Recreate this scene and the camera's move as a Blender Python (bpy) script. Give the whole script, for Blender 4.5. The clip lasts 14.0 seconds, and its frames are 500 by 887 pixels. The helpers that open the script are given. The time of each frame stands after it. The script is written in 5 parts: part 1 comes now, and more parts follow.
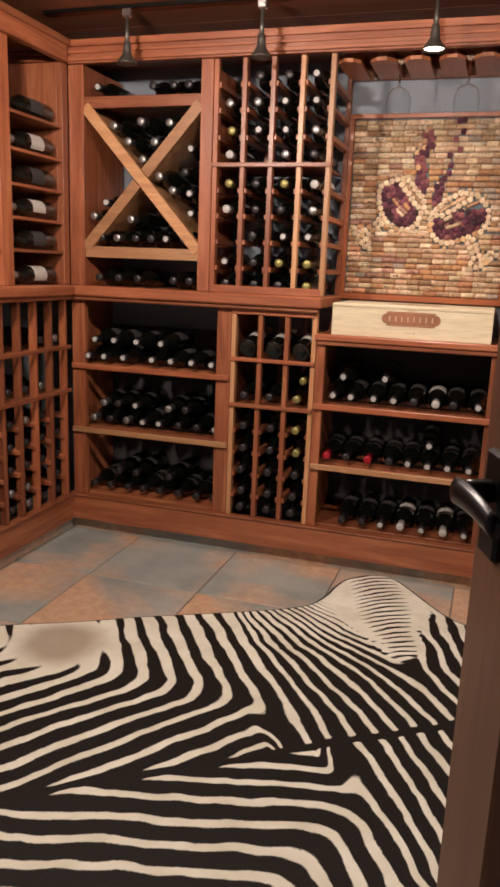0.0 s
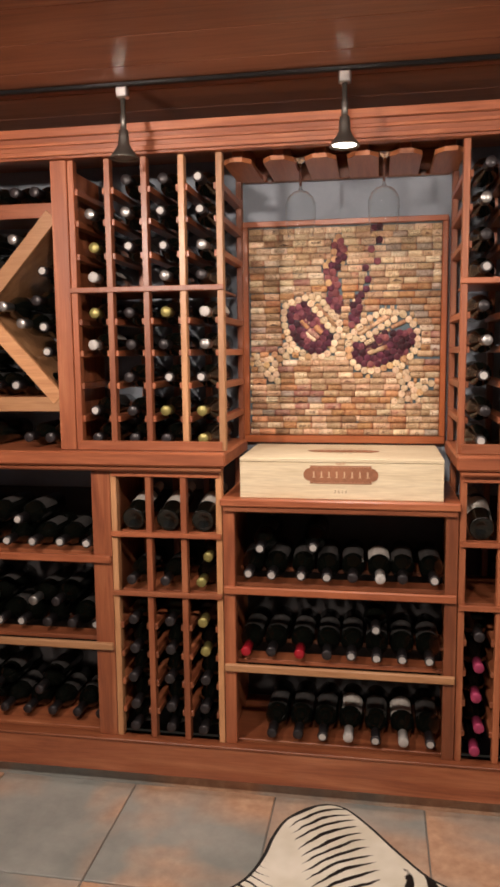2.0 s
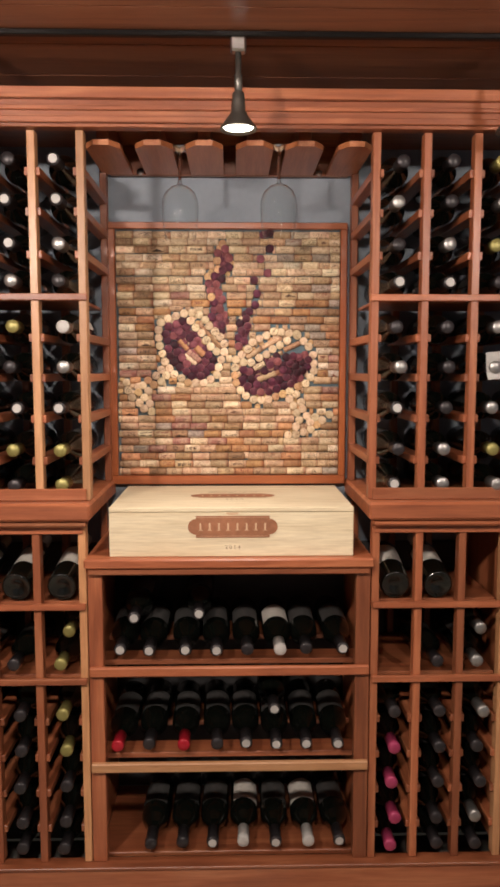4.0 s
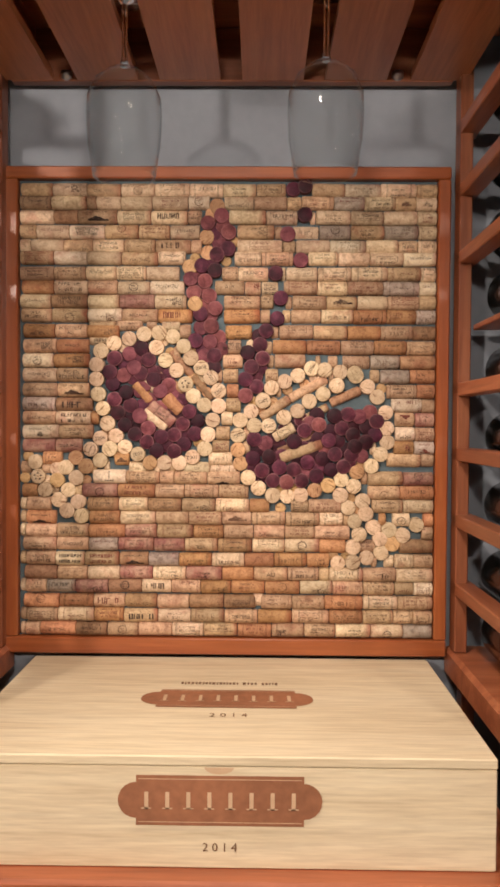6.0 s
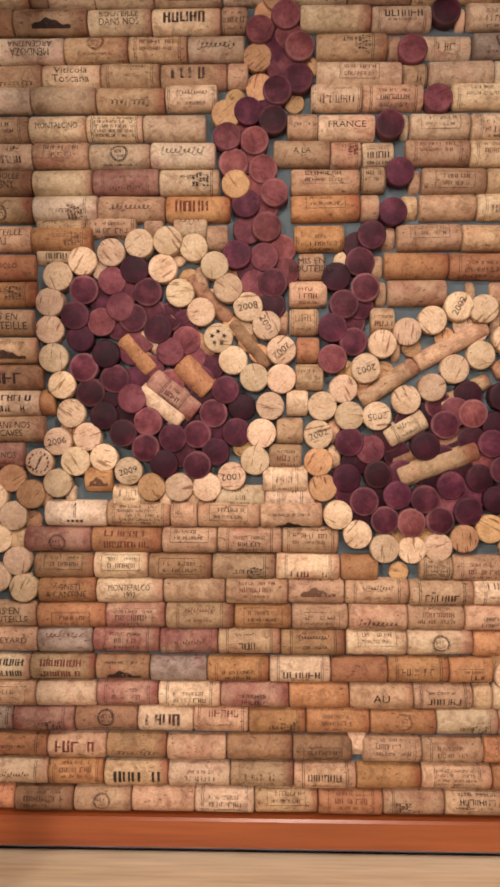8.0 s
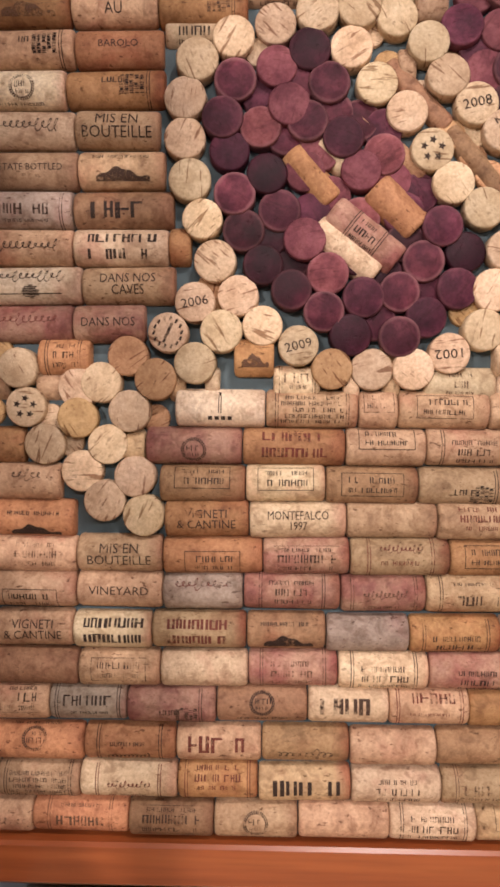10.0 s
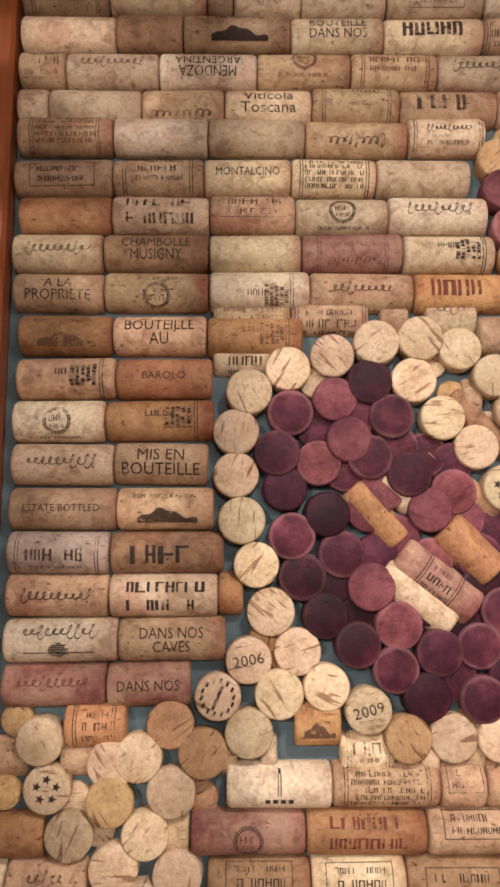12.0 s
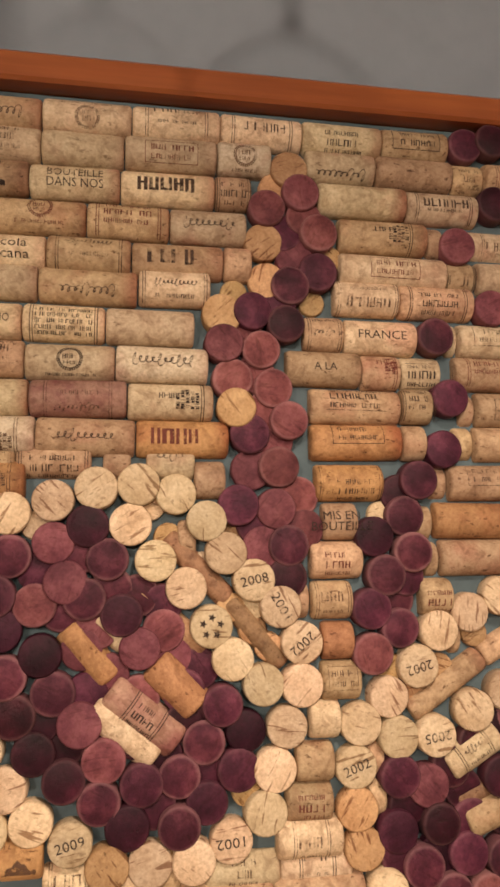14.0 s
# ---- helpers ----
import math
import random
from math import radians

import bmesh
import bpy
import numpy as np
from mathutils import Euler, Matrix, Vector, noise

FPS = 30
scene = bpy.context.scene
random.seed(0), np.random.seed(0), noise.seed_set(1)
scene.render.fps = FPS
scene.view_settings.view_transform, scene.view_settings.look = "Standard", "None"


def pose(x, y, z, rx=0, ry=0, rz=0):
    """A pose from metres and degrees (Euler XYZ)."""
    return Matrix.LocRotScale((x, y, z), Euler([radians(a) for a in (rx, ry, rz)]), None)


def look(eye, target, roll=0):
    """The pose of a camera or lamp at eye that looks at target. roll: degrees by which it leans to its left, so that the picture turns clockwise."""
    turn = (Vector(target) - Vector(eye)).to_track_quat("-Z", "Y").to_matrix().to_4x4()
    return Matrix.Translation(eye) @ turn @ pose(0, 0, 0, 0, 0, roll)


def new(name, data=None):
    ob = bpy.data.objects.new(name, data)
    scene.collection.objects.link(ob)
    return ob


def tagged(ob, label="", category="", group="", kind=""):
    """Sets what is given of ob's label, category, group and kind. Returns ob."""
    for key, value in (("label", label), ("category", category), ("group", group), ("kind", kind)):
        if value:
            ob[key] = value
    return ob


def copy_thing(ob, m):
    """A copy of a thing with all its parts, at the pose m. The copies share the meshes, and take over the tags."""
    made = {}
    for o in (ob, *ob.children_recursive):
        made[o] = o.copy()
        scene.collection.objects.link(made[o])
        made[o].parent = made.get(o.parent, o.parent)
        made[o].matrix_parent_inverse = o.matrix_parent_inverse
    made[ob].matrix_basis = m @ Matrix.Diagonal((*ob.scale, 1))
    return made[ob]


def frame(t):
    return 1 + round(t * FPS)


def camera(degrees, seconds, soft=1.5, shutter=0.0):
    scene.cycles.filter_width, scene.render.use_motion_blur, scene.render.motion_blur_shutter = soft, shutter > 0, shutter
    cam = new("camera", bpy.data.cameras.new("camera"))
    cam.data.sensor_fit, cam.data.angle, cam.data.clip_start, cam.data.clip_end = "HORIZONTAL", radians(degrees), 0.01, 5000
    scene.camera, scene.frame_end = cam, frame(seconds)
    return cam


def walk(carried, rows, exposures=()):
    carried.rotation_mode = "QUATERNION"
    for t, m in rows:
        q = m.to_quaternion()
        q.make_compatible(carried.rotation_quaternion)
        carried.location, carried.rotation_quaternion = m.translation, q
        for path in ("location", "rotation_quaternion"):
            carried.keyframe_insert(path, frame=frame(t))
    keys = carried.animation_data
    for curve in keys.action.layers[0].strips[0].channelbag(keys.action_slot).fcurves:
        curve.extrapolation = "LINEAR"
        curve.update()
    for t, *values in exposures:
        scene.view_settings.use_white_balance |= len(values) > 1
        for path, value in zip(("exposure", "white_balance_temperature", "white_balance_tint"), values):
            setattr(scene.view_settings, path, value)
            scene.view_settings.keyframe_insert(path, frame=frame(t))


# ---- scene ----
cam = camera(36.8, 14.0, soft=3.0)
PATH = [
    (0, (0.033, -0.092, 1.22), (-0.55, 1.766, 0.765), 2.3),
    (0.5, (-0.02, 0.023, 1.248), (-0.426, 1.925, 0.792), 2.3),
    (1, (-0.1, 0.193, 1.25), (-0.516, 2.098, 0.808), 2.0),
    (1.5, (-0.129, 0.484, 1.376), (-0.547, 2.427, 1.151), 1.4),
    (2, (-0.161, 0.628, 1.416), (-0.496, 2.585, 1.176), -0.6),
    (2.2, (-0.211, 0.713, 1.428), (-0.412, 2.689, 1.196), -1.3),
    (2.5, (-0.265, 0.818, 1.441), (-0.251, 2.807, 1.233), -0.8),
    (2.7, (-0.272, 0.865, 1.431), (-0.201, 2.854, 1.229), 0.2),
    (4.8, (-0.269, 1.312, 1.45), (-0.233, 3.304, 1.27), -0.1),
    (5, (-0.284, 1.438, 1.455), (-0.235, 3.43, 1.285), -0.1),
    (5.5, (-0.263, 1.741, 1.468), (-0.197, 3.738, 1.365), -0.2),
    (6, (-0.229, 2.047, 1.457), (-0.254, 4.046, 1.413), 0.4),
    (6.5, (-0.269, 2.254, 1.463), (-0.3, 4.253, 1.412), 0.1),
    (7, (-0.289, 2.408, 1.456), (-0.302, 4.407, 1.396), -0.7),
    (7.5, (-0.275, 2.567, 1.453), (-0.281, 4.567, 1.408), -0.5),
    (8, (-0.302, 2.592, 1.451), (-0.352, 4.591, 1.404), 0.1),
    (8.5, (-0.383, 2.608, 1.422), (-0.43, 4.606, 1.338), 0.4),
    (8.7, (-0.402, 2.622, 1.41), (-0.453, 4.62, 1.327), 0.5),
    (10.8, (-0.452, 2.854, 1.37), (-0.514, 4.853, 1.356), 0.33),
    (11, (-0.461, 2.86, 1.382), (-0.52, 4.859, 1.408), 0.48),
    (11.5, (-0.459, 2.842, 1.439), (-0.529, 4.828, 1.661), -0.14),
    (12, (-0.478, 2.822, 1.488), (-0.451, 4.8, 1.786), -0.24),
    (12.5, (-0.488, 2.803, 1.562), (-0.376, 4.781, 1.839), 0.4),
    (13, (-0.471, 2.801, 1.574), (-0.333, 4.777, 1.855), 1.02),
    (13.5, (-0.437, 2.794, 1.567), (-0.183, 4.762, 1.82), 0.92),
    (14, (-0.392, 2.779, 1.564), (-0.063, 4.731, 1.843), -0.32),
]
# seconds, stops, kelvin, tint
EXPOSURES = [(0, -0.25, 6500, 10), (1, -0.12, 6500, 9), (2.5, -0.22, 6500, 10), (5, -0.24, 6200, 5), (6.5, -0.48, 6700, 12), (7.5, -0.6, 6700, 16), (8.5, -0.54, 6500, 16), (11, -0.38, 6050, 9), (12, -0.38, 6050, 6), (12.5, -0.28, 6100, 5), (13.5, -0.46, 6850, 8), (14, -0.62, 7200, 8)]
walk(cam, [(t, look(eye, target, roll)) for t, eye, target, roll in PATH], EXPOSURES)


# ---- world and lamps ----
world = bpy.data.worlds.new("cellar_world")
world.use_nodes = True
world.node_tree.nodes["Background"].inputs["Color"].default_value = (0.9, 0.75, 0.6, 1)
world.node_tree.nodes["Background"].inputs["Strength"].default_value = 0.02
scene.world = world
scene.view_settings.exposure = 0.0
WARM = (1.0, 0.835, 0.73)


def spot(name, eye, target, watts, degrees, blend=0.6, radius=0.022):
    data = bpy.data.lights.new(name, "SPOT")
    data.energy, data.color, data.spot_size, data.spot_blend, data.shadow_soft_size = watts, WARM, radians(degrees), blend, radius
    ob = new(name, data)
    ob.matrix_world = look(eye, target)
    return ob


TRACK_Y, CEILING = 2.70, 2.155
HEADS = [(-1.39, (-1.40, 3.1, 1.2)), (-0.86, (-0.85, 3.1, 1.1)), (-0.255, (-0.26, 3.10, 1.2)), (0.345, (0.4, 3.1, 1.2))]
spot("track_spot", (HEADS[2][0], TRACK_Y, 1.948), (-0.27, 3.06, 0.9), 30, 112, 0.9)
# unseen rear lamps, assumed and added to light rug, floor and racks
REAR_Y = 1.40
UNSEEN_REAR = [(-1.22, (-1.22, 1.85, 0.5), 138), (-0.33, (-0.3, 1.85, 0.5), 72), (0.75, (0.7, 1.85, 0.5), 62)]
for hx, aim, watts in UNSEEN_REAR:
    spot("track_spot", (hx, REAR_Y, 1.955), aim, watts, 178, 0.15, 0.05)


# ---- materials ----
def nodes_of(name):
    m = bpy.data.materials.new(name)
    m.use_nodes = True
    nt = m.node_tree
    return m, nt, nt.nodes["Principled BSDF"]


def node(nt, kind, **values):
    n = nt.nodes.new(kind)
    for key, value in values.items():
        n.inputs[key].default_value = value
    return n


def ramp(nt, fac, *stops):
    r = nt.nodes.new("ShaderNodeValToRGB")
    els = r.color_ramp.elements
    while len(els) < len(stops):
        els.new(0.5)
    for e, (p, c) in zip(els, stops):
        e.position, e.color = p, (*c, 1)
    nt.links.new(fac, r.inputs["Fac"])
    return r.outputs["Color"]


def mix(nt, kind, fac, a, b):
    n = nt.nodes.new("ShaderNodeMix")
    n.data_type, n.blend_type = "RGBA", kind
    for sock, v in ((n.inputs[0], fac), (n.inputs[6], a), (n.inputs[7], b)):
        if isinstance(v, (int, float)):
            sock.default_value = v
        elif isinstance(v, tuple):
            sock.default_value = (*v, 1)
        else:
            nt.links.new(v, sock)
    return n.outputs[2]


def math_node(nt, op, a, b=0.0, c=0.0):
    n = nt.nodes.new("ShaderNodeMath")
    n.operation = op
    for sock, v in zip(n.inputs, (a, b, c)):
        if isinstance(v, (int, float)):
            sock.default_value = v
        else:
            nt.links.new(v, sock)
    return n.outputs[0]


def coords(nt, scale=(1, 1, 1), scatter=True):
    """Object coordinates, scaled, and shifted by chance from object to object."""
    tc = nt.nodes.new("ShaderNodeTexCoord")
    mp = nt.nodes.new("ShaderNodeMapping")
    mp.inputs["Scale"].default_value = scale
    nt.links.new(tc.outputs["Object"], mp.inputs["Vector"])
    if scatter:
        info = nt.nodes.new("ShaderNodeObjectInfo")
        mul = nt.nodes.new("ShaderNodeVectorMath")
        mul.operation = "SCALE"
        mul.inputs[0].default_value = (37, 53, 71)
        nt.links.new(info.outputs["Random"], mul.inputs["Scale"])
        nt.links.new(mul.outputs[0], mp.inputs["Location"])
    return mp.outputs[0]


def noise_of(nt, vec, scale, detail=4, rough=0.55, distort=0.0):
    n = node(nt, "ShaderNodeTexNoise", Scale=scale, Detail=detail, Roughness=rough, Distortion=distort)
    nt.links.new(vec, n.inputs["Vector"])
    return n.outputs["Fac"]


def bump(nt, bsdf, height, strength=0.3, dist=0.001):
    b = node(nt, "ShaderNodeBump", Strength=strength, Distance=dist)
    nt.links.new(height, b.inputs["Height"])
    nt.links.new(b.outputs[0], bsdf.inputs["Normal"])


def shade_by_chance(nt, color, low, high):
    info = nt.nodes.new("ShaderNodeObjectInfo")
    mr = node(nt, "ShaderNodeMapRange", **{"To Min": low, "To Max": high})
    nt.links.new(info.outputs["Random"], mr.inputs["Value"])
    hsv = nt.nodes.new("ShaderNodeHueSaturation")
    nt.links.new(mr.outputs[0], hsv.inputs["Value"])
    nt.links.new(color, hsv.inputs["Color"])
    return hsv.outputs[0]


def wood(name, dark, mid, light, rough=0.40, axis=0, spread=0.3, coat=0.15):
    m, nt, b = nodes_of(name)
    stretch = [26.0, 26.0, 26.0]
    stretch[axis] = 1.6
    v = coords(nt, stretch)
    big = noise_of(nt, v, 1.0, 5, 0.6, 1.2)
    fine = noise_of(nt, coords(nt, [9 * s for s in stretch]), 1.0, 3, 0.6)
    stain = noise_of(nt, coords(nt), 3.0, 3)
    c = ramp(nt, big, (0.25, dark), (0.5, mid), (0.75, light))
    c = mix(nt, "MULTIPLY", 0.45, c, ramp(nt, fine, (0.3, (0.55, 0.5, 0.45)), (0.65, (1, 1, 1))))
    c = mix(nt, "MULTIPLY", 0.5, c, ramp(nt, stain, (0.3, (0.7, 0.65, 0.62)), (0.7, (1, 1, 1))))
    c = shade_by_chance(nt, c, 1 - spread, 1 + spread)
    nt.links.new(c, b.inputs["Base Color"])
    b.inputs["Roughness"].default_value = rough
    b.inputs["Coat Weight"].default_value = coat
    b.inputs["Coat Roughness"].default_value = 0.3
    bump(nt, b, mix(nt, "MIX", 0.5, big, fine), 0.25, 0.0008)
    return m


RED_DARK, RED_MID, RED_LIGHT = (0.19, 0.053, 0.024), (0.345, 0.108, 0.046), (0.48, 0.185, 0.085)
REDWOOD = [wood("redwood_" + "xyz"[a], RED_DARK, RED_MID, RED_LIGHT, axis=a) for a in range(3)]
# paler wood for some edges; on the bin's cross it stands for lamp light
PALE_AND_LIT = [wood("pale_and_lit_wood_" + "xyz"[a], (0.42, 0.19, 0.085), (0.55, 0.28, 0.13), (0.66, 0.37, 0.19), axis=a) for a in range(3)]
CEIL_WOOD = wood("ceiling_wood", (0.17, 0.06, 0.028), (0.26, 0.095, 0.045), (0.34, 0.14, 0.07), rough=0.4, axis=0, spread=0.1)
FRAME_WOOD = [wood("frame_wood_" + "xyz"[a], (0.23, 0.056, 0.017), (0.335, 0.09, 0.026), (0.41, 0.127, 0.036), rough=0.35, axis=a, spread=0.08, coat=0.3) for a in range(3)]
DOOR_WOOD = wood("door_wood", (0.13, 0.052, 0.024), (0.18, 0.075, 0.036), (0.23, 0.10, 0.05), rough=0.4, axis=2, spread=0.05)
# brighter than the rack's redwood: light bounced onto the slats put into their colour
LIT_SLAT_WOOD = wood("bounce_lit_slat_wood", (0.36, 0.115, 0.046), (0.47, 0.17, 0.07), (0.56, 0.23, 0.10), axis=1, spread=0.1)
PINE = wood("pine", (0.70, 0.575, 0.37), (0.80, 0.69, 0.475), (0.86, 0.77, 0.56), rough=0.6, axis=0, spread=0.04, coat=0)


def plain(name, color, rough=0.5, metal=0.0, scale=30, amount=0.25, relief=0.15, emit=None):
    m, nt, b = nodes_of(name)
    n1 = noise_of(nt, coords(nt), scale, 5)
    n2 = noise_of(nt, coords(nt), scale * 0.12, 3)
    dark = tuple(x * (1 - amount) for x in color)
    c = ramp(nt, mix(nt, "MIX", 0.5, n1, n2), (0.35, dark), (0.65, color))
    nt.links.new(c, b.inputs["Base Color"])
    b.inputs["Roughness"].default_value = rough
    b.inputs["Metallic"].default_value = metal
    bump(nt, b, n1, relief, 0.0006)
    if emit:
        b.inputs["Emission Color"].default_value = (*emit[:3], 1)
        b.inputs["Emission Strength"].default_value = emit[3]
    return m


WALL_PAINT = plain("grey_blue_wall_paint", (0.24, 0.27, 0.31), 0.8, scale=60, amount=0.1)
# near-black: the shade deep in the lower shelves put into a colour
BACK_SHADE = plain("shade_back_sheet", (0.055, 0.05, 0.05), 0.8)
BRONZE = plain("dark_bronze_metal", (0.20, 0.19, 0.17), 0.42, 0.85)
STEEL = plain("brushed_steel", (0.55, 0.54, 0.52), 0.3, 1.0)
BLACK_METAL = plain("black_lever_metal", (0.012, 0.011, 0.011), 0.3, 0.5)
LAMP_OFF = plain("dull_lamp_face", (0.25, 0.24, 0.22), 0.4)
LAMP_GLOW = plain("lamp_glow", (1, 0.95, 0.85), 0.5, emit=(1.0, 0.9, 0.75, 14))
BOARD_TEAL = plain("teal_grey_backing_board", (0.10, 0.145, 0.165), 0.8, scale=80, amount=0.4)
BRAND_BURN = plain("burnt_copper_print", (0.36, 0.15, 0.075), 0.5, scale=90, amount=0.35)
BOX_INK = plain("brown_ink", (0.22, 0.12, 0.06), 0.6)
BOX_PALE = plain("pale_plate_lettering", (0.66, 0.45, 0.28), 0.6)
RUG_TRIM = plain("black_felt_trim", (0.012, 0.011, 0.011), 0.9)
GROUT = plain("grout", (0.30, 0.28, 0.25), 0.9, scale=120)

GLASS, _nt, _b = nodes_of("clear_glass")
_clear = node(_nt, "ShaderNodeBsdfTransparent", Color=(0.975, 0.98, 0.98, 1))
_gloss = node(_nt, "ShaderNodeBsdfGlossy", Roughness=0.025)
_face = node(_nt, "ShaderNodeLayerWeight", Blend=0.5)
_fres = math_node(_nt, "MULTIPLY_ADD", math_node(_nt, "POWER", _face.outputs["Facing"], 5.0), 0.95, 0.008)
_mixs = _nt.nodes.new("ShaderNodeMixShader")
_nt.links.new(_fres, _mixs.inputs[0])
_nt.links.new(_clear.outputs[0], _mixs.inputs[1])
_nt.links.new(_gloss.outputs[0], _mixs.inputs[2])
_nt.links.new(_mixs.outputs[0], _nt.nodes["Material Output"].inputs["Surface"])

SOLID_GLASS, _nt, _b = nodes_of("solid_stem_glass")
_b.inputs["Transmission Weight"].default_value, _b.inputs["Roughness"].default_value, _b.inputs["IOR"].default_value = 1.0, 0.03, 1.3
BOTTLE_GLASS = []
for _name, _c in (("black_green_bottle_glass", (0.003, 0.0036, 0.0026)), ("brown_black_bottle_glass", (0.004, 0.0028, 0.002))):
    _m, _nt, _b = nodes_of(_name)
    _b.inputs["Base Color"].default_value = (*_c, 1)
    _b.inputs["Coat Weight"].default_value, _b.inputs["Coat Roughness"].default_value = 0.4, 0.05
    _n = noise_of(_nt, coords(_nt), 25, 4)
    _nt.links.new(ramp(_nt, _n, (0.3, (0.10, 0.10, 0.10)), (0.7, (0.28, 0.28, 0.28))), _b.inputs["Roughness"])
    BOTTLE_GLASS.append(_m)
CAPSULE = {
    "silver": plain("silver_foil", (0.40, 0.39, 0.375), 0.36, 0.8),
    "dark": plain("dark_foil", (0.035, 0.03, 0.032), 0.35, 0.3),
    "gold": plain("yellow_gold_foil", (0.34, 0.30, 0.10), 0.4, 0.5),
    "red": plain("red_foil", (0.45, 0.015, 0.03), 0.35, 0.2),
    "pink": plain("magenta_foil", (0.42, 0.05, 0.13), 0.35, 0.2),
    "white": plain("white_foil", (0.50, 0.48, 0.45), 0.5),
}
LABEL_PAPER = plain("label_paper", (0.50, 0.47, 0.42), 0.75, scale=60, amount=0.2)
# label paper of racked bottles, near-black: the racks' shade put into its colour
LABEL_SHADED = plain("shaded_label_paper", (0.045, 0.042, 0.04), 0.7, scale=60, amount=0.3)

# slate: grey-green with rusty clouds, each tile its own
SLATE, _nt, _b = nodes_of("slate_tile")
_v = coords(_nt)
_cloud = noise_of(_nt, _v, 1.7, 3, 0.5, 0.5)
_grain = noise_of(_nt, _v, 28, 6, 0.65)
_info = _nt.nodes.new("ShaderNodeObjectInfo")
_c = ramp(_nt, noise_of(_nt, _v, 5, 5), (0.3, (0.25, 0.265, 0.245)), (0.55, (0.345, 0.35, 0.32)), (0.8, (0.42, 0.405, 0.36)))
_rust = ramp(_nt, _grain, (0.3, (0.50, 0.29, 0.18)), (0.7, (0.62, 0.40, 0.26)))
_fac = math_node(_nt, "ADD", _cloud, math_node(_nt, "MULTIPLY", _info.outputs["Random"], 0.16))
_fac = ramp(_nt, _fac, (0.515, (0, 0, 0)), (0.66, (1, 1, 1)))
_c = mix(_nt, "MIX", _fac, _c, _rust)
_c = mix(_nt, "MULTIPLY", 0.35, _c, ramp(_nt, _grain, (0.3, (0.6, 0.6, 0.6)), (0.7, (1, 1, 1))))
_nt.links.new(_c, _b.inputs["Base Color"])
_nt.links.new(ramp(_nt, _grain, (0.2, (0.38, 0.38, 0.38)), (0.8, (0.6, 0.6, 0.6))), _b.inputs["Roughness"])
bump(_nt, _b, mix(_nt, "MIX", 0.4, _cloud, _grain), 0.35, 0.002)

# zebra hide; local x along the spine, y across it
ZEBRA, _nt, _b = nodes_of("zebra_hide")
_tc = _nt.nodes.new("ShaderNodeTexCoord")
_wn = node(_nt, "ShaderNodeTexNoise", Scale=5.5, Detail=3.0)
_nt.links.new(_tc.outputs["Object"], _wn.inputs["Vector"])
_sub = _nt.nodes.new("ShaderNodeVectorMath")
_sub.operation = "MULTIPLY_ADD"
_sub.inputs[1].default_value, _sub.inputs[2].default_value = (0.055, 0.055, 0), (-0.0275, -0.0275, 0)
_nt.links.new(_wn.outputs["Color"], _sub.inputs[0])
_add = _nt.nodes.new("ShaderNodeVectorMath")
_nt.links.new(_tc.outputs["Object"], _add.inputs[0])
_nt.links.new(_sub.outputs[0], _add.inputs[1])
_sx = _nt.nodes.new("ShaderNodeSeparateXYZ")
_nt.links.new(_add.outputs[0], _sx.inputs[0])
_u, _w = _sx.outputs[0], math_node(_nt, "ABSOLUTE", _sx.outputs[1])


def step_of(value, low, high, top=1.0):
    n = node(_nt, "ShaderNodeMapRange", **{"From Min": low, "From Max": high, "To Max": top})
    n.interpolation_type = "SMOOTHSTEP"
    _nt.links.new(value, n.inputs["Value"])
    return n.outputs[0]


def blend_of(fac, a, b):
    n = node(_nt, "ShaderNodeMix")
    for sock, v in ((n.inputs[0], fac), (n.inputs[2], a), (n.inputs[3], b)):
        _nt.links.new(v, sock)
    return n.outputs[0]


def m_(op, a, b=0.0, c=0.0):
    return math_node(_nt, op, a, b, c)


# the far flank bends its rump stripes later than the near one
_near = step_of(_sx.outputs[1], 0.01, -0.01)
# flank stripes fan out in front of the hind leg and lean away behind it
_wc = m_("MINIMUM", _w, 0.92)
_open = m_("MULTIPLY", m_("MULTIPLY", _wc, 0.68), step_of(_w, 0.0, 0.60))
_fan = m_("DIVIDE", m_("MULTIPLY_ADD", _open, -0.25, _u), m_("SUBTRACT", 1.0, _open))
_fan = blend_of(step_of(_u, 0.22, 0.30), _u, _fan)
_back = m_("MULTIPLY_ADD", m_("MAXIMUM", m_("SUBTRACT", _w, 0.25), 0.0), -0.35, _u)
_axis = m_("MULTIPLY_ADD", _w, 0.31, 0.59)
_off = m_("SUBTRACT", _u, _axis)
_flank = blend_of(step_of(_off, -0.05, 0.05), _fan, _back)
# rump stripes run along the spine
_rump = m_("ADD", m_("MULTIPLY_ADD", m_("MULTIPLY_ADD", _u, -0.345, _w), -0.92, 0.30), m_("MULTIPLY", _near, 0.07))
_rump = m_("SMOOTH_MAX", _u, _rump, 0.10)
_cut = m_("MULTIPLY_ADD", _near, -0.13, _u)
_field = blend_of(step_of(_cut, 0.19, 0.11), _flank, _rump)
_phase = m_("MULTIPLY_ADD", m_("MAXIMUM", m_("SUBTRACT", _field, 0.25), 0.0), 14.0, m_("MULTIPLY", _field, 88.0))
_wave = m_("ADD", m_("SINE", _phase), m_("ADD", step_of(_w, 0.25, 0.78, 0.85), -0.50))
_wave = m_("ADD", _wave, m_("MULTIPLY", step_of(_w, 0.50, 0.80, 1.0), step_of(m_("ABSOLUTE", _off), 0.34, 0.14)))
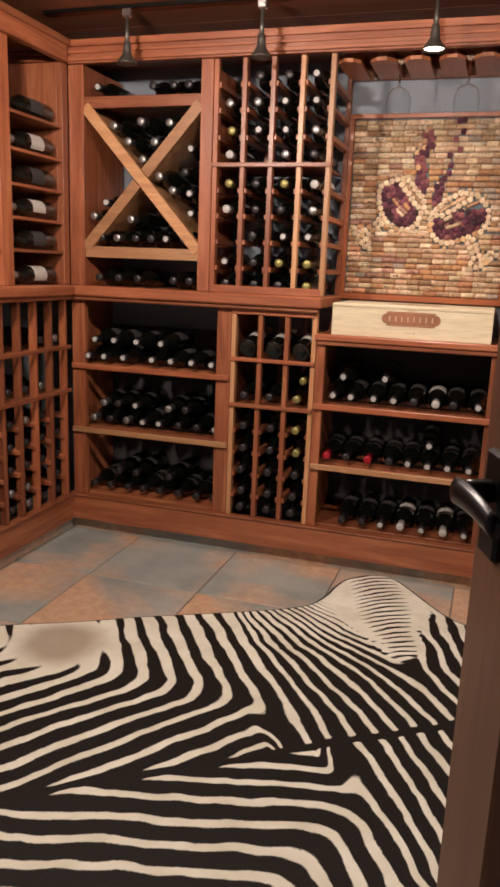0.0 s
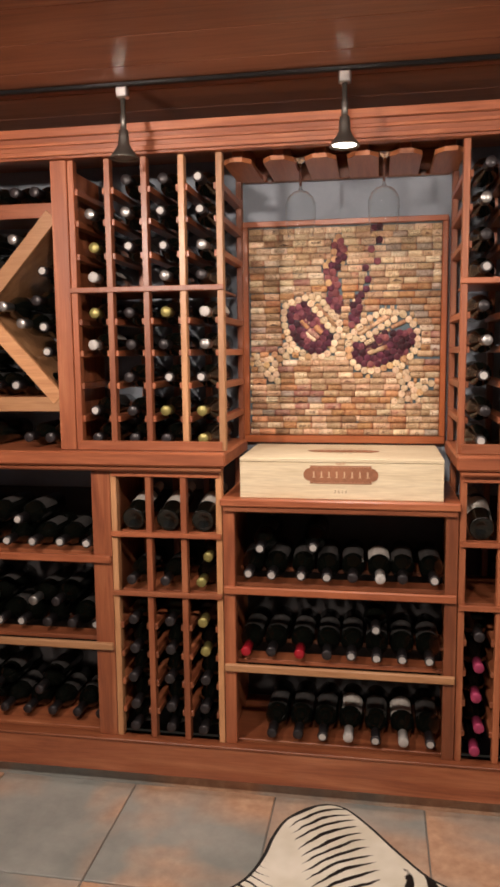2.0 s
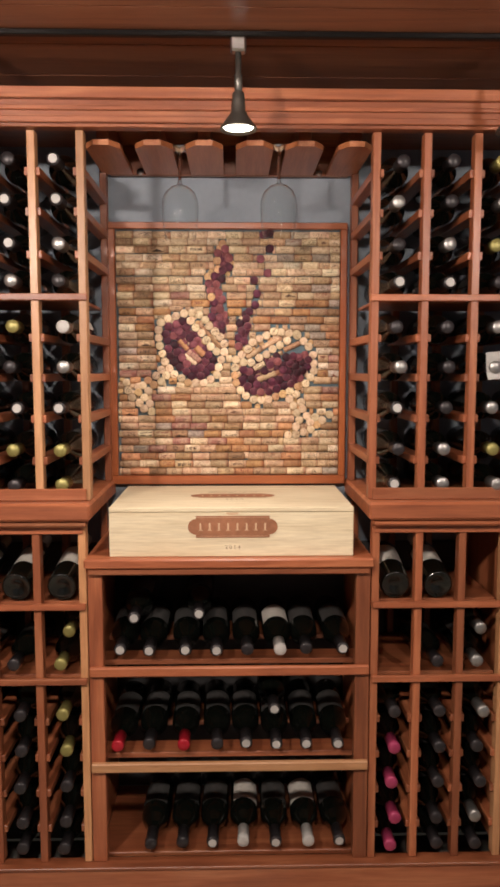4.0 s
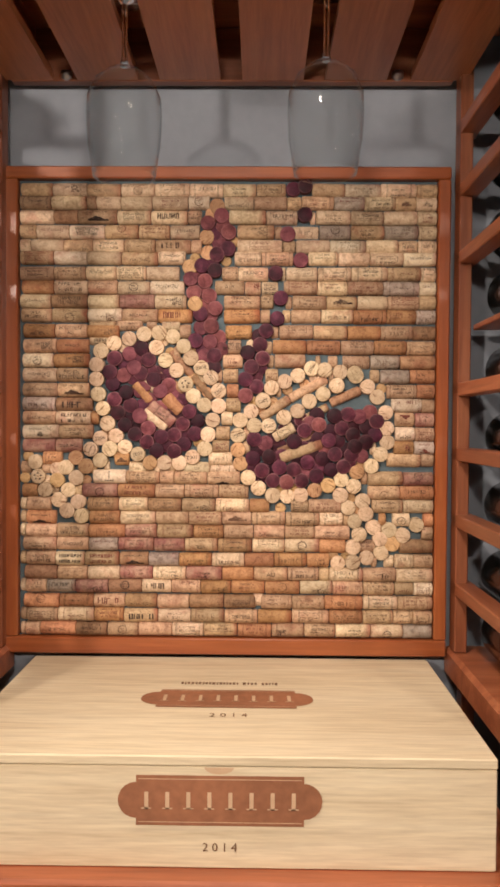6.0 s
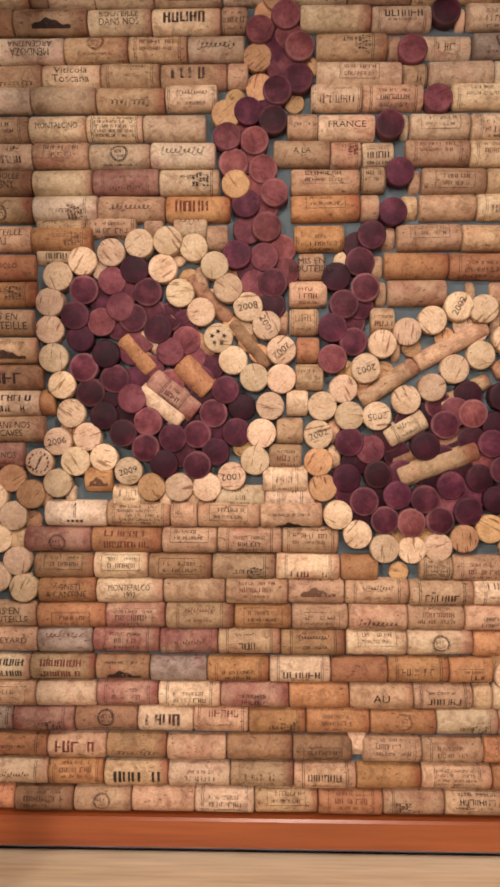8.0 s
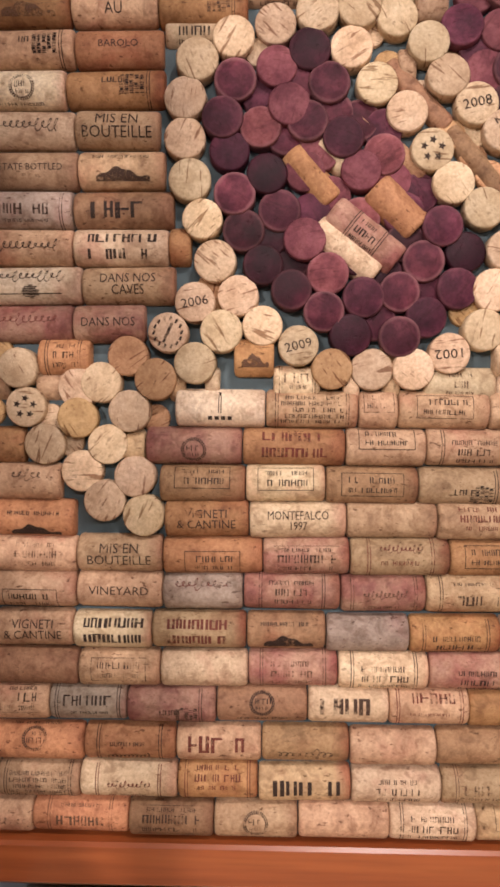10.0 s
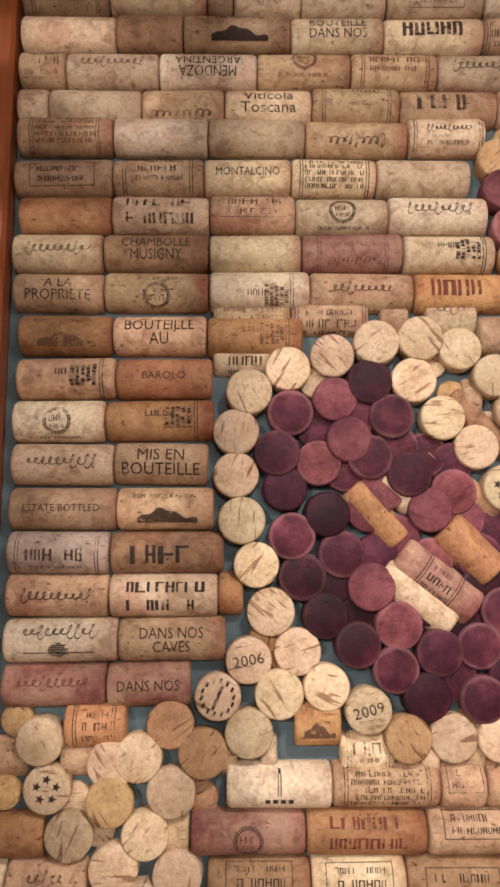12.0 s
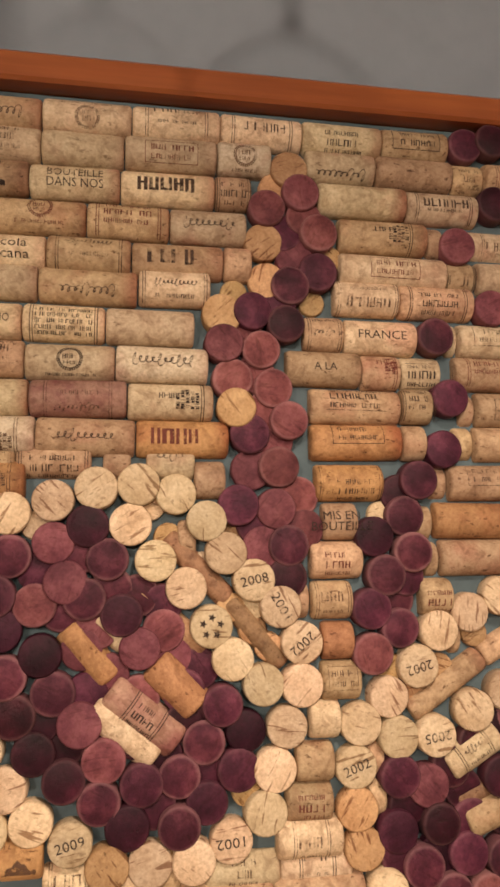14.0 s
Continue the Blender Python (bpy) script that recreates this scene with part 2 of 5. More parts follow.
# the leg: a pale wedge with thin cross stripes
_half = m_("MINIMUM", m_("MAXIMUM", m_("MULTIPLY_ADD", _w, 0.43, -0.125), 0.0), 0.155)
_side = m_("ABSOLUTE", _off)
_rel = m_("DIVIDE", _side, m_("ADD", _half, 0.02))
_legph = m_("MULTIPLY", m_("MULTIPLY_ADD", m_("MULTIPLY", _off, _off), 1.6, _w), 200.0)
_legw = m_("ADD", m_("SINE", _legph), m_("MULTIPLY_ADD", m_("POWER", _rel, 2.0), 1.9, 0.40))
_mask = step_of(m_("SUBTRACT", _half, _side), -0.045, 0.035)
_mask = m_("MULTIPLY", _mask, step_of(_w, 0.27, 0.40))
_wave = blend_of(_mask, _wave, _legw)
_pale = node(_nt, "ShaderNodeMapRange", **{"From Min": 0.006, "From Max": 0.016, "To Min": -1.6, "To Max": 0.0})
_nt.links.new(_w, _pale.inputs["Value"])
_pale = _pale.outputs[0]
_spot = node(_nt, "ShaderNodeVectorMath", **{})
_spot.operation = "DISTANCE"
_nt.links.new(_add.outputs[0], _spot.inputs[0])
_spot.inputs[1].default_value = (-0.36, 0.72, 0.005)
_patch = node(_nt, "ShaderNodeMapRange", **{"From Min": 0.08, "From Max": 0.24, "To Min": 1.0, "To Max": 0.0})
_patch.interpolation_type = "SMOOTHSTEP"
_nt.links.new(_spot.outputs["Value"], _patch.inputs["Value"])
_pale = math_node(_nt, "MULTIPLY_ADD", _patch.outputs[0], 1.7, _pale)
_wave = math_node(_nt, "ADD", _wave, _pale)
_hair = noise_of(_nt, coords(_nt, (1, 1, 1), False), 160, 3)
_wave = math_node(_nt, "ADD", _wave, math_node(_nt, "MULTIPLY_ADD", _hair, 0.5, -0.25))
_cream = ramp(_nt, noise_of(_nt, coords(_nt, (1, 1, 1), False), 7, 3), (0.3, (0.64, 0.59, 0.465)), (0.7, (0.80, 0.76, 0.65)))
_tan = math_node(_nt, "POWER", _patch.outputs[0], 3.0)
_cream = mix(_nt, "MIX", math_node(_nt, "MULTIPLY", _tan, 0.75), _cream, (0.30, 0.21, 0.14))
_dark = ramp(_nt, _hair, (0.3, (0.005, 0.0035, 0.003)), (0.7, (0.014, 0.0095, 0.0075)))
_edge = ramp(_nt, math_node(_nt, "MULTIPLY_ADD", _wave, 0.5, 0.5), (0.46, (0, 0, 0)), (0.58, (1, 1, 1)))
_nt.links.new(mix(_nt, "MIX", _edge, _dark, _cream), _b.inputs["Base Color"])
_b.inputs["Roughness"].default_value = 0.65
_b.inputs["Specular IOR Level"].default_value = 0.25
bump(_nt, _b, _hair, 0.3, 0.0015)


# ---- builders ----
BASE = {}


def put(ob, parent, at):
    """Places ob at a world point, under a parent that only stands somewhere, unturned."""
    at = Vector(at)
    if parent is not None:
        ob.parent = parent
    ob.location = at - (BASE[parent.name] if parent is not None else Vector())
    BASE[ob.name] = at
    return ob


def thing(name, at, label, category, group="", kind=""):
    ob = put(new(name), None, at)
    ob.empty_display_size = 0.05
    return tagged(ob, label, category, group, kind)


def mesh_of(name, bm, material, smooth=False):
    me = bpy.data.meshes.new(name)
    bm.to_mesh(me)
    bm.free()
    for mm in (material if isinstance(material, (list, tuple)) else [material]):
        me.materials.append(mm)
    if smooth:
        me.polygons.foreach_set("use_smooth", [True] * len(me.polygons))
    return me


def part(name, bm, material, parent, label="", at=None, smooth=False):
    ob = new(name, mesh_of(name, bm, material, smooth))
    if at is None:
        at = BASE.get(parent.name, Vector()) if parent is not None else Vector()
    put(ob, parent, at)
    return tagged(ob, label) if label else ob


def box_bm(sx, sy, sz, bevel=0.0015):
    bm = bmesh.new()
    bmesh.ops.create_cube(bm, size=1)
    bmesh.ops.scale(bm, vec=(sx, sy, sz), verts=bm.verts)
    if bevel:
        bmesh.ops.bevel(bm, geom=bm.edges[:], offset=min(bevel, 0.3 * min(sx, sy, sz)), segments=1, affect="EDGES")
    return bm


BOARDS = {}


def board(name, x0, x1, y0, y1, z0, z1, parent, mats=REDWOOD, bevel=0.0015, label=""):
    size = (round(x1 - x0, 4), round(y1 - y0, 4), round(z1 - z0, 4))
    m = mats[size.index(max(size))] if isinstance(mats, list) else mats
    key = (size, m.name, bevel)
    if key not in BOARDS:
        BOARDS[key] = mesh_of(name, box_bm(*size, bevel), m)
    ob = new(name, BOARDS[key])
    put(ob, parent, ((x0 + x1) / 2, (y0 + y1) / 2, (z0 + z1) / 2))
    return tagged(ob, label) if label else ob


def lathe(profile, seg=20, cap=True):
    """A turned shape round z from (radius, height) pairs."""
    bm = bmesh.new()
    rings = []
    for r, z in profile:
        rings.append([bm.verts.new((r * math.cos(2 * math.pi * i / seg), r * math.sin(2 * math.pi * i / seg), z)) for i in range(seg)])
    for a, b in zip(rings, rings[1:]):
        for i in range(seg):
            bm.faces.new((a[i], a[(i + 1) % seg], b[(i + 1) % seg], b[i]))
    if cap:
        bm.faces.new(rings[0][::-1])
        bm.faces.new(rings[-1])
    return bm


# ---- the room ----
WEST, EAST, SOUTH, NORTH = -2.10, 1.60, -0.20, 3.225
FRONT = 2.855          # front plane of the north racks
WFRONT = -1.735        # front plane of the west rack


def structure(name, x0, x1, y0, y1, z0, z1, m, label, category="wall"):
    ob = board(name, x0, x1, y0, y1, z0, z1, None, m, 0)
    return tagged(ob, label, category, kind="structure")


structure("wall_north", WEST - 0.12, EAST + 0.12, NORTH, NORTH + 0.12, 0, 2.3, WALL_PAINT, "grey-blue painted cellar wall behind the racks")
structure("wall_west", WEST - 0.12, WEST, SOUTH, NORTH, 0, 2.3, WALL_PAINT, "grey-blue painted cellar wall")
structure("wall_east", EAST, EAST + 0.12, SOUTH, NORTH, 0, 2.3, WALL_PAINT, "grey-blue painted cellar wall")
structure("wall_south_1", WEST - 0.12, -0.58, SOUTH - 0.12, SOUTH, 0, 2.3, WALL_PAINT, "grey-blue painted wall beside the doorway")
structure("wall_south_2", 0.36, EAST + 0.12, SOUTH - 0.12, SOUTH, 0, 2.3, WALL_PAINT, "grey-blue painted wall beside the doorway")
structure("wall_south_3", -0.58, 0.36, SOUTH - 0.12, SOUTH, 2.06, 2.3, WALL_PAINT, "grey-blue painted wall over the doorway")
structure("wall_hall_1", -0.70, -0.58, -1.5, SOUTH - 0.12, 0, 2.3, WALL_PAINT, "plain hall wall outside the cellar")
structure("wall_hall_2", 0.36, 0.48, -1.5, SOUTH - 0.12, 0, 2.3, WALL_PAINT, "plain hall wall outside the cellar")
structure("wall_hall_3", -0.70, 0.48, -1.62, -1.5, 0, 2.3, WALL_PAINT, "plain hall wall outside the cellar")

# ceiling: long boards with open joints, one mesh
_cb = bmesh.new()
_y = -1.5
while _y < NORTH:
    _g = bmesh.ops.create_cube(_cb, size=1)["verts"]
    _w = 0.178
    bmesh.ops.scale(_cb, vec=(EAST - WEST, _w - 0.004, 0.02), verts=_g)
    bmesh.ops.translate(_cb, vec=((EAST + WEST) / 2, _y + _w / 2, CEILING + 0.01), verts=_g)
    _y += _w
_g = bmesh.ops.create_cube(_cb, size=1)["verts"]
bmesh.ops.scale(_cb, vec=(EAST - WEST, NORTH + 1.5, 0.02), verts=_g)
bmesh.ops.translate(_cb, vec=((EAST + WEST) / 2, (NORTH - 1.5) / 2, CEILING + 0.034), verts=_g)
_co = part("ceiling", _cb, CEIL_WOOD, None)
tagged(_co, "red-brown boarded wooden ceiling with thin joints", "ceiling", kind="structure")

FLOOR = structure("floor", WEST - 0.1, EAST + 0.1, -1.6, NORTH, -0.10, -0.008, GROUT, "grouted bed of the slate tile floor", "floor")

# crown over the north racks: stepped moulding, and the dark panel above it
CROWN = thing("crown_moulding", (-0.27, FRONT, 2.0), "reddish stepped wooden crown moulding above the racks", "trim", kind="structure")
board("moulding_board", WEST, EAST, FRONT - 0.02, FRONT + 0.01, 1.998, 2.083, CROWN)
board("moulding_strip", WEST, EAST, FRONT - 0.032, FRONT - 0.0205, 2.005, 2.019, CROWN)
board("moulding_strip", WEST, EAST, FRONT - 0.036, FRONT - 0.0205, 2.058, 2.083, CROWN)
board("moulding_strip", WEST, EAST, FRONT - 0.028, FRONT - 0.0205, 2.034, 2.044, CROWN)
board("rack_roof", WEST, EAST, FRONT + 0.0105, NORTH, 2.062, 2.078, CROWN)
WCROWN = thing("crown_moulding", (WFRONT, 1.4, 2.0), "reddish wooden crown moulding above the side rack", "trim", kind="structure")
board("moulding_board", WFRONT - 0.01, WFRONT + 0.02, SOUTH, FRONT - 0.04, 1.998, 2.083, WCROWN)
board("moulding_strip", WFRONT + 0.0205, WFRONT + 0.034, SOUTH, FRONT - 0.04, 2.058, 2.083, WCROWN)
board("rack_roof", WEST, WFRONT - 0.0105, SOUTH, FRONT + 0.0, 2.062, 2.078, WCROWN)

# base board and slate skirting
BASEB = thing("baseboard", (-0.27, FRONT, 0), "red-brown wooden plinth board under the racks with slate skirting", "baseboard", kind="structure")
board("plinth_board", WFRONT - 0.02, EAST, FRONT - 0.02, FRONT, 0.058, 0.167, BASEB)
board("plinth_cap", WFRONT - 0.02, EAST, FRONT - 0.026, FRONT + 0.02, 0.1672, 0.175, BASEB)
board("slate_skirting", WFRONT - 0.02, EAST, FRONT + 0.02, FRONT + 0.035, -0.008, 0.0576, BASEB, SLATE)
WBASE = thing("baseboard", (WFRONT, 1.4, 0), "red-brown wooden plinth board under the side rack", "baseboard", kind="structure")
board("plinth_board", WFRONT - 0.01, WFRONT + 0.01, SOUTH, FRONT - 0.021, 0.058, 0.167, WBASE)
board("plinth_cap", WFRONT - 0.03, WFRONT + 0.016, SOUTH, FRONT - 0.027, 0.1672, 0.175, WBASE)
board("slate_skirting", WFRONT - 0.035, WFRONT - 0.02, SOUTH, FRONT + 0.019, -0.008, 0.0576, WBASE, SLATE)

# ---- racks ----
D0, D1 = FRONT, NORTH - 0.02      # depth of the racks
LEDGE_T, LEDGE_B = 1.118, 1.062


def ladder(rack, x, z0, z1, levels, w=0.019, wide=0.037, lo=True, hi=True):
    """Front and back stile with cradle rails running from front to back."""
    pale = PALE_AND_LIT if int(abs(x) * 1000) % 3 == 0 else REDWOOD
    board("stile", x - w / 2, x + w / 2, D0, D0 + 0.03, z0, z1, rack, pale)
    board("stile", x - w / 2, x + w / 2, D1 - 0.03, D1, z0, z1, rack)
    a = x - (wide / 2 if lo else w / 2)
    b = x + (wide / 2 if hi else w / 2)
    for z in levels:
        board("cradle_rail", a, b, D0 + 0.008, D1 - 0.004, z - 0.0095, z + 0.0095, rack)


LEVELS = [1.215, 1.318, 1.418, 1.515, 1.712, 1.812, 1.905]


def column_rack(x0, x1, n, label):
    rack = thing("wine_rack", ((x0 + x1) / 2, (D0 + D1) / 2, LEDGE_T), label, "wine rack", "upper column racks")
    for i in range(n + 1):
        x = x0 + (x1 - x0) * i / n
        ladder(rack, x, LEDGE_T + 0.001, 1.997, LEVELS, lo=i > 0, hi=i < n)
    for z in (1.603,):
        board("rail", x0 - 0.012, x1 + 0.012, D0 - 0.008, D0 - 0.0004, z, z + 0.016, rack)
    board("shelf", x0 + 0.012, x1 - 0.012, D0 + 0.031, D1 - 0.031, 1.6035, 1.6115, rack)
    board("toe_strip", x0 - 0.0, x1, D0 - 0.008, D0 - 0.0004, LEDGE_T + 0.001, LEDGE_T + 0.03, rack)
    return rack


UL0, UL1, UR0, UR1 = -1.085, -0.627, 0.076, 0.562
column_rack(UL0, UL1, 4, "reddish wooden column wine rack filled with bottles")
column_rack(UR0, UR1, 4, "reddish wooden column wine rack filled with bottles")

# bin with a diagonal cross
XB = thing("wine_bin", (-1.41, 3.0, LEDGE_T), "reddish wooden wine bin with a diagonal cross coloured as lit", "wine rack")
XL, XR = -1.692, -1.122
for a, b in ((WFRONT, -1.665), (-1.147, -1.0955)):
    board("stile", a, b, D0 - 0.006, D0 + 0.025, LEDGE_T + 0.001, 1.997, XB)
board("side_panel", -1.685, -1.667, D0 + 0.026, D1, LEDGE_T + 0.001, 1.997, XB)
board("side_panel", -1.145, -1.127, D0 + 0.026, D1, LEDGE_T + 0.001, 1.997, XB)
board("rail", -1.6645, -1.1475, D0, D0 + 0.022, 1.832, 1.876, XB)
board("rail", -1.6645, -1.1475, D0, D0 + 0.022, 1.238, 1.284, XB, PALE_AND_LIT)
board("shelf", -1.6645, -1.1475, D0 + 0.0225, D1, 1.862, 1.875, XB)
board("shelf", -1.6645, -1.1475, D0 + 0.0225, D1, 1.2705, 1.2835, XB)
# the cross takes the paler wood: lamp light on it put into the colour
for s, dy in ((1, 0.0), (-1, 0.0)):
    bw, bh = 0.500, 0.548
    ln = math.hypot(bw, bh) + 0.02
    for d0, d1, nm in ((D0 - 0.004, D0 + 0.018, "diagonal_brace"), (D0 + 0.0185, D1, "diagonal_shelf")):
        if s < 0:
            spans = [(-ln / 2, -0.026), (0.026, ln / 2)] if nm == "diagonal_brace" else [(-ln / 2, -0.009), (0.009, ln / 2)]
        else:
            spans = [(-ln / 2, ln / 2)]
        for q0, q1 in spans:
            th = 0.045 if nm == "diagonal_brace" else 0.014
            bm = box_bm(q1 - q0, d1 - d0, th)
            bmesh.ops.translate(bm, vec=((q0 + q1) / 2, 0, 0), verts=bm.verts)
            bmesh.ops.rotate(bm, cent=(0, 0, 0), matrix=Matrix.Rotation(s * math.atan2(bh, bw), 3, "Y"), verts=bm.verts)
            part(nm, bm, PALE_AND_LIT[0], XB, at=(-1.406, (d0 + d1) / 2, 1.558))

# display ledge under the upper racks, notched back at the bay
for x0, x1 in ((WFRONT - 0.35, -0.612), (0.062, EAST)):
    lg = thing("ledge", ((x0 + x1) / 2, 3.0, LEDGE_B), "reddish wooden ledge with a rounded front edge", "ledge")
    board("ledge_board", x0, x1, D0 - 0.045, NORTH - 0.002, LEDGE_B + 0.012, LEDGE_T, lg, bevel=0.006)
    board("ledge_moulding", x0 + 0.012, x1 - 0.012, D0 - 0.03, D0 + 0.0, LEDGE_B - 0.006, LEDGE_B + 0.0116, lg, bevel=0.005)

LOWER_T = LEDGE_B - 0.007


def shelf_unit(x0, x1, shelves, top, post, label):
    u = thing("wine_shelf", ((x0 + x1) / 2, 3.0, 0.1755), label, "wine shelf", "lower shelf units")
    for a, b in ((x0, x0 + post), (x1 - post, x1)):
        board("post", a, b, D0, D0 + 0.03, 0.1755, top, u)
    board("side_panel", x0, x0 + 0.014, D0 + 0.0305, D1, 0.1755, top, u)
    board("side_panel", x1 - 0.014, x1, D0 + 0.0305, D1, 0.1755, top, u)
    for z, mats in shelves:
        board("shelf_edge", x0 + 0.002, x1 - 0.002, D0 - 0.016, D0 - 0.0005, z - 0.024, z, u, mats, 0.003)
        for a, b in ((0.046, 0.112), (0.225, 0.345)):
            board("shelf_slat", x0 + 0.0145, x1 - 0.0145, D0 + a, D0 + b, z - 0.016, z - 0.002, u)
    board("shelf_board", x0 + 0.015, x1 - 0.015, D0 + 0.0305, D1, 0.167, 0.179, u)
    return u


def lower_columns(x0, x1, n, label):
    rack = thing("wine_rack", ((x0 + x1) / 2, 3.0, 0.1755), label, "wine rack", "lower column racks")
    for i in range(n + 1):
        x = x0 + (x1 - x0) * i / n
        ladder(rack, x, 0.1755, LOWER_T, [0.262, 0.357, 0.452, 0.547], lo=i > 0, hi=i < n)
    for z in (0.852, 0.660):
        board("rail", x0 - 0.008, x1 + 0.008, D0 - 0.012, D0 - 0.0005, z - 0.008, z + 0.008, rack)
        board("shelf_board", x0 + 0.011, x1 - 0.011, D0 + 0.031, D1 - 0.031, z - 0.006, z + 0.004, rack)
    board("rail", x0 - 0.004, x1 + 0.004, D0 - 0.006, D0 - 0.0005, 1.035, LOWER_T, rack)
    return rack


shelf_unit(WFRONT, -0.992, [(0.78, REDWOOD), (0.492, PALE_AND_LIT)], LOWER_T, 0.062, "reddish wooden shelf unit holding dark wine bottles")
lower_columns(-0.981, -0.642, 3, "reddish wooden lower column rack with bottles")
CU0, CU1 = -0.630, 0.076
shelf_unit(CU0, CU1, [(0.697, REDWOOD), (0.446, PALE_AND_LIT)], 0.945, 0.036, "reddish wooden bay shelf unit with dark bottles")
lower_columns(0.088, 0.415, 3, "reddish wooden lower column rack with bottles")
shelf_unit(0.426, 1.19, [(0.78, REDWOOD), (0.492, PALE_AND_LIT)], LOWER_T, 0.052, "reddish wooden shelf unit beside the column rack")
BAY = thing("bay_shelf", (-0.277, 3.0, 0.945), "reddish wooden shelf board in the rack's bay", "shelf")
board("shelf_board", CU0 - 0.004, CU1 + 0.004, D0 - 0.028, NORTH - 0.002, 0.952, 0.976, BAY, bevel=0.004)
board("shelf_lip", CU0 + 0.004, CU1 - 0.004, D0 - 0.018, D0 - 0.002, 0.934, 0.9516, BAY, bevel=0.003)
# sheet added over the wall so the depth of the lower shelves stays dark
BACKP = thing("back_panel", (-0.277, NORTH, 0.176), "added near-black sheet for the shade behind the lower shelves", "panel", kind="structure")
board("panel", WFRONT, EAST, NORTH - 0.012, NORTH - 0.003, 0.176, 0.93, BACKP, BACK_SHADE)

# west rack: label-forward shelves above, columns below
WD0, WD1 = WFRONT, WEST + 0.02
WR = thing("wine_rack", (-1.9, 1.6, LEDGE_T), "reddish wooden side rack displaying bottles lying lengthwise", "wine rack")
WCELL = [(2.05, 2.37), (2.445, 2.80)]
for y in (2.01, 2.408, 2.835):
    board("stile", WD0 - 0.025, WD0, y - 0.034, y + 0.034 if y < 2.8 else y + 0.008, LEDGE_T + 0.001, 1.997, WR)
    board("side_panel", WD1, WD0 - 0.0255, y - 0.034, y + 0.008, LEDGE_T + 0.001, 1.997, WR)
WSHELF = [1.257, 1.378, 1.500, 1.626, 1.757]
for z in WSHELF:
    for a, b in WCELL:
        board("shelf", WD1, WD0 - 0.004, a + 0.0, b - 0.0, z - 0.012, z, WR)
WLEDGE = thing("ledge", (-1.9, 1.6, LEDGE_B), "reddish wooden ledge with a rounded front edge", "ledge")
board("ledge_board", WEST + 0.002, WFRONT + 0.045, SOUTH, FRONT - 0.046, LEDGE_B + 0.012, LEDGE_T, WLEDGE, bevel=0.006)
board("ledge_moulding", WFRONT, WFRONT + 0.03, SOUTH, FRONT - 0.046, LEDGE_B - 0.006, LEDGE_B + 0.0116, WLEDGE, bevel=0.005)
WC = thing("wine_rack", (-1.9, 1.9, 0.19), "reddish wooden side column rack with bottles", "wine rack", "lower column racks")
WCOL = [2.80 - 0.113 * i for i in range(10)]
for y in WCOL:
    board("stile", WD0 - 0.03, WD0, y - 0.0095, y + 0.0095, 0.1755, LOWER_T, WC)
    for z in (0.262, 0.357, 0.452, 0.547):
        board("cradle_rail", WD1, WD0 - 0.008, y - 0.0225, y + 0.0225, z - 0.0095, z + 0.0095, WC)
for z in (0.852, 0.660):
    board("rail", WD0 + 0.0005, WD0 + 0.012, WCOL[-1], FRONT - 0.03, z - 0.008, z + 0.008, WC)
    board("shelf_board", WD1, WD0 - 0.031, WCOL[-1], 2.80, z - 0.006, z + 0.004, WC)


# ---- track lamps ----
TR = thing("lamp_track", (-0.5, TRACK_Y, CEILING), "dark metal ceiling track carrying spot lamps", "lamp track")
board("track_bar", -1.75, 1.2, TRACK_Y - 0.008, TRACK_Y + 0.008, CEILING - 0.013, CEILING - 0.001, TR, BLACK_METAL, 0.002)
# second track: never in view, added to carry the assumed rear lamps
UNSEEN_TR = thing("lamp_track", (-0.5, REAR_Y, CEILING), "dark metal ceiling track carrying spot lamps", "lamp track")
board("track_bar", -1.75, 1.2, REAR_Y - 0.008, REAR_Y + 0.008, CEILING - 0.013, CEILING - 0.001, UNSEEN_TR, BLACK_METAL, 0.002)


def track_lamp(x, y, lit):
    lamp = thing("track_lamp", (x, y, CEILING - 0.014), "bell-shaped dark bronze spot lamp hanging from the track", "spot lamp", "track lamps")
    part("adapter", box_bm(0.034, 0.026, 0.03, 0.004), STEEL, lamp, "grey track adapter", at=(x, y, CEILING - 0.029))
    part("stem", lathe([(0.0085, -0.115), (0.0085, -0.075), (0.0065, -0.072), (0.0065, -0.03)], 12), BRONZE, lamp, at=(x, y, CEILING - 0.014), smooth=True)
    head_at = (x, y, CEILING - 0.128)
    prof = [(0.008, 0.004), (0.013, 0.0), (0.0145, -0.02), (0.0155, -0.036), (0.021, -0.047), (0.034, -0.064), (0.040, -0.072), (0.0405, -0.075), (0.038, -0.075), (0.032, -0.066), (0.014, -0.045)]
    for nm, bm, m in (("bell", lathe(prof, 28, cap=False), BRONZE), ("bulb", lathe([(0.006, -0.056), (0.029, -0.064), (0.032, -0.070), (0.020, -0.073), (0.002, -0.074)], 20), LAMP_GLOW if lit else LAMP_OFF)):
        part(nm, bm, m, lamp, ("glowing frosted lamp face" if lit else "unlit lamp face") if nm == "bulb" else "", at=head_at, smooth=True)
    return lamp


for i, (hx, aim) in enumerate(HEADS):
    track_lamp(hx, TRACK_Y, i == 2)
# heads for the added rear spots, also out of view
for hx, aim, watts in UNSEEN_REAR:
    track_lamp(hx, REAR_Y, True)

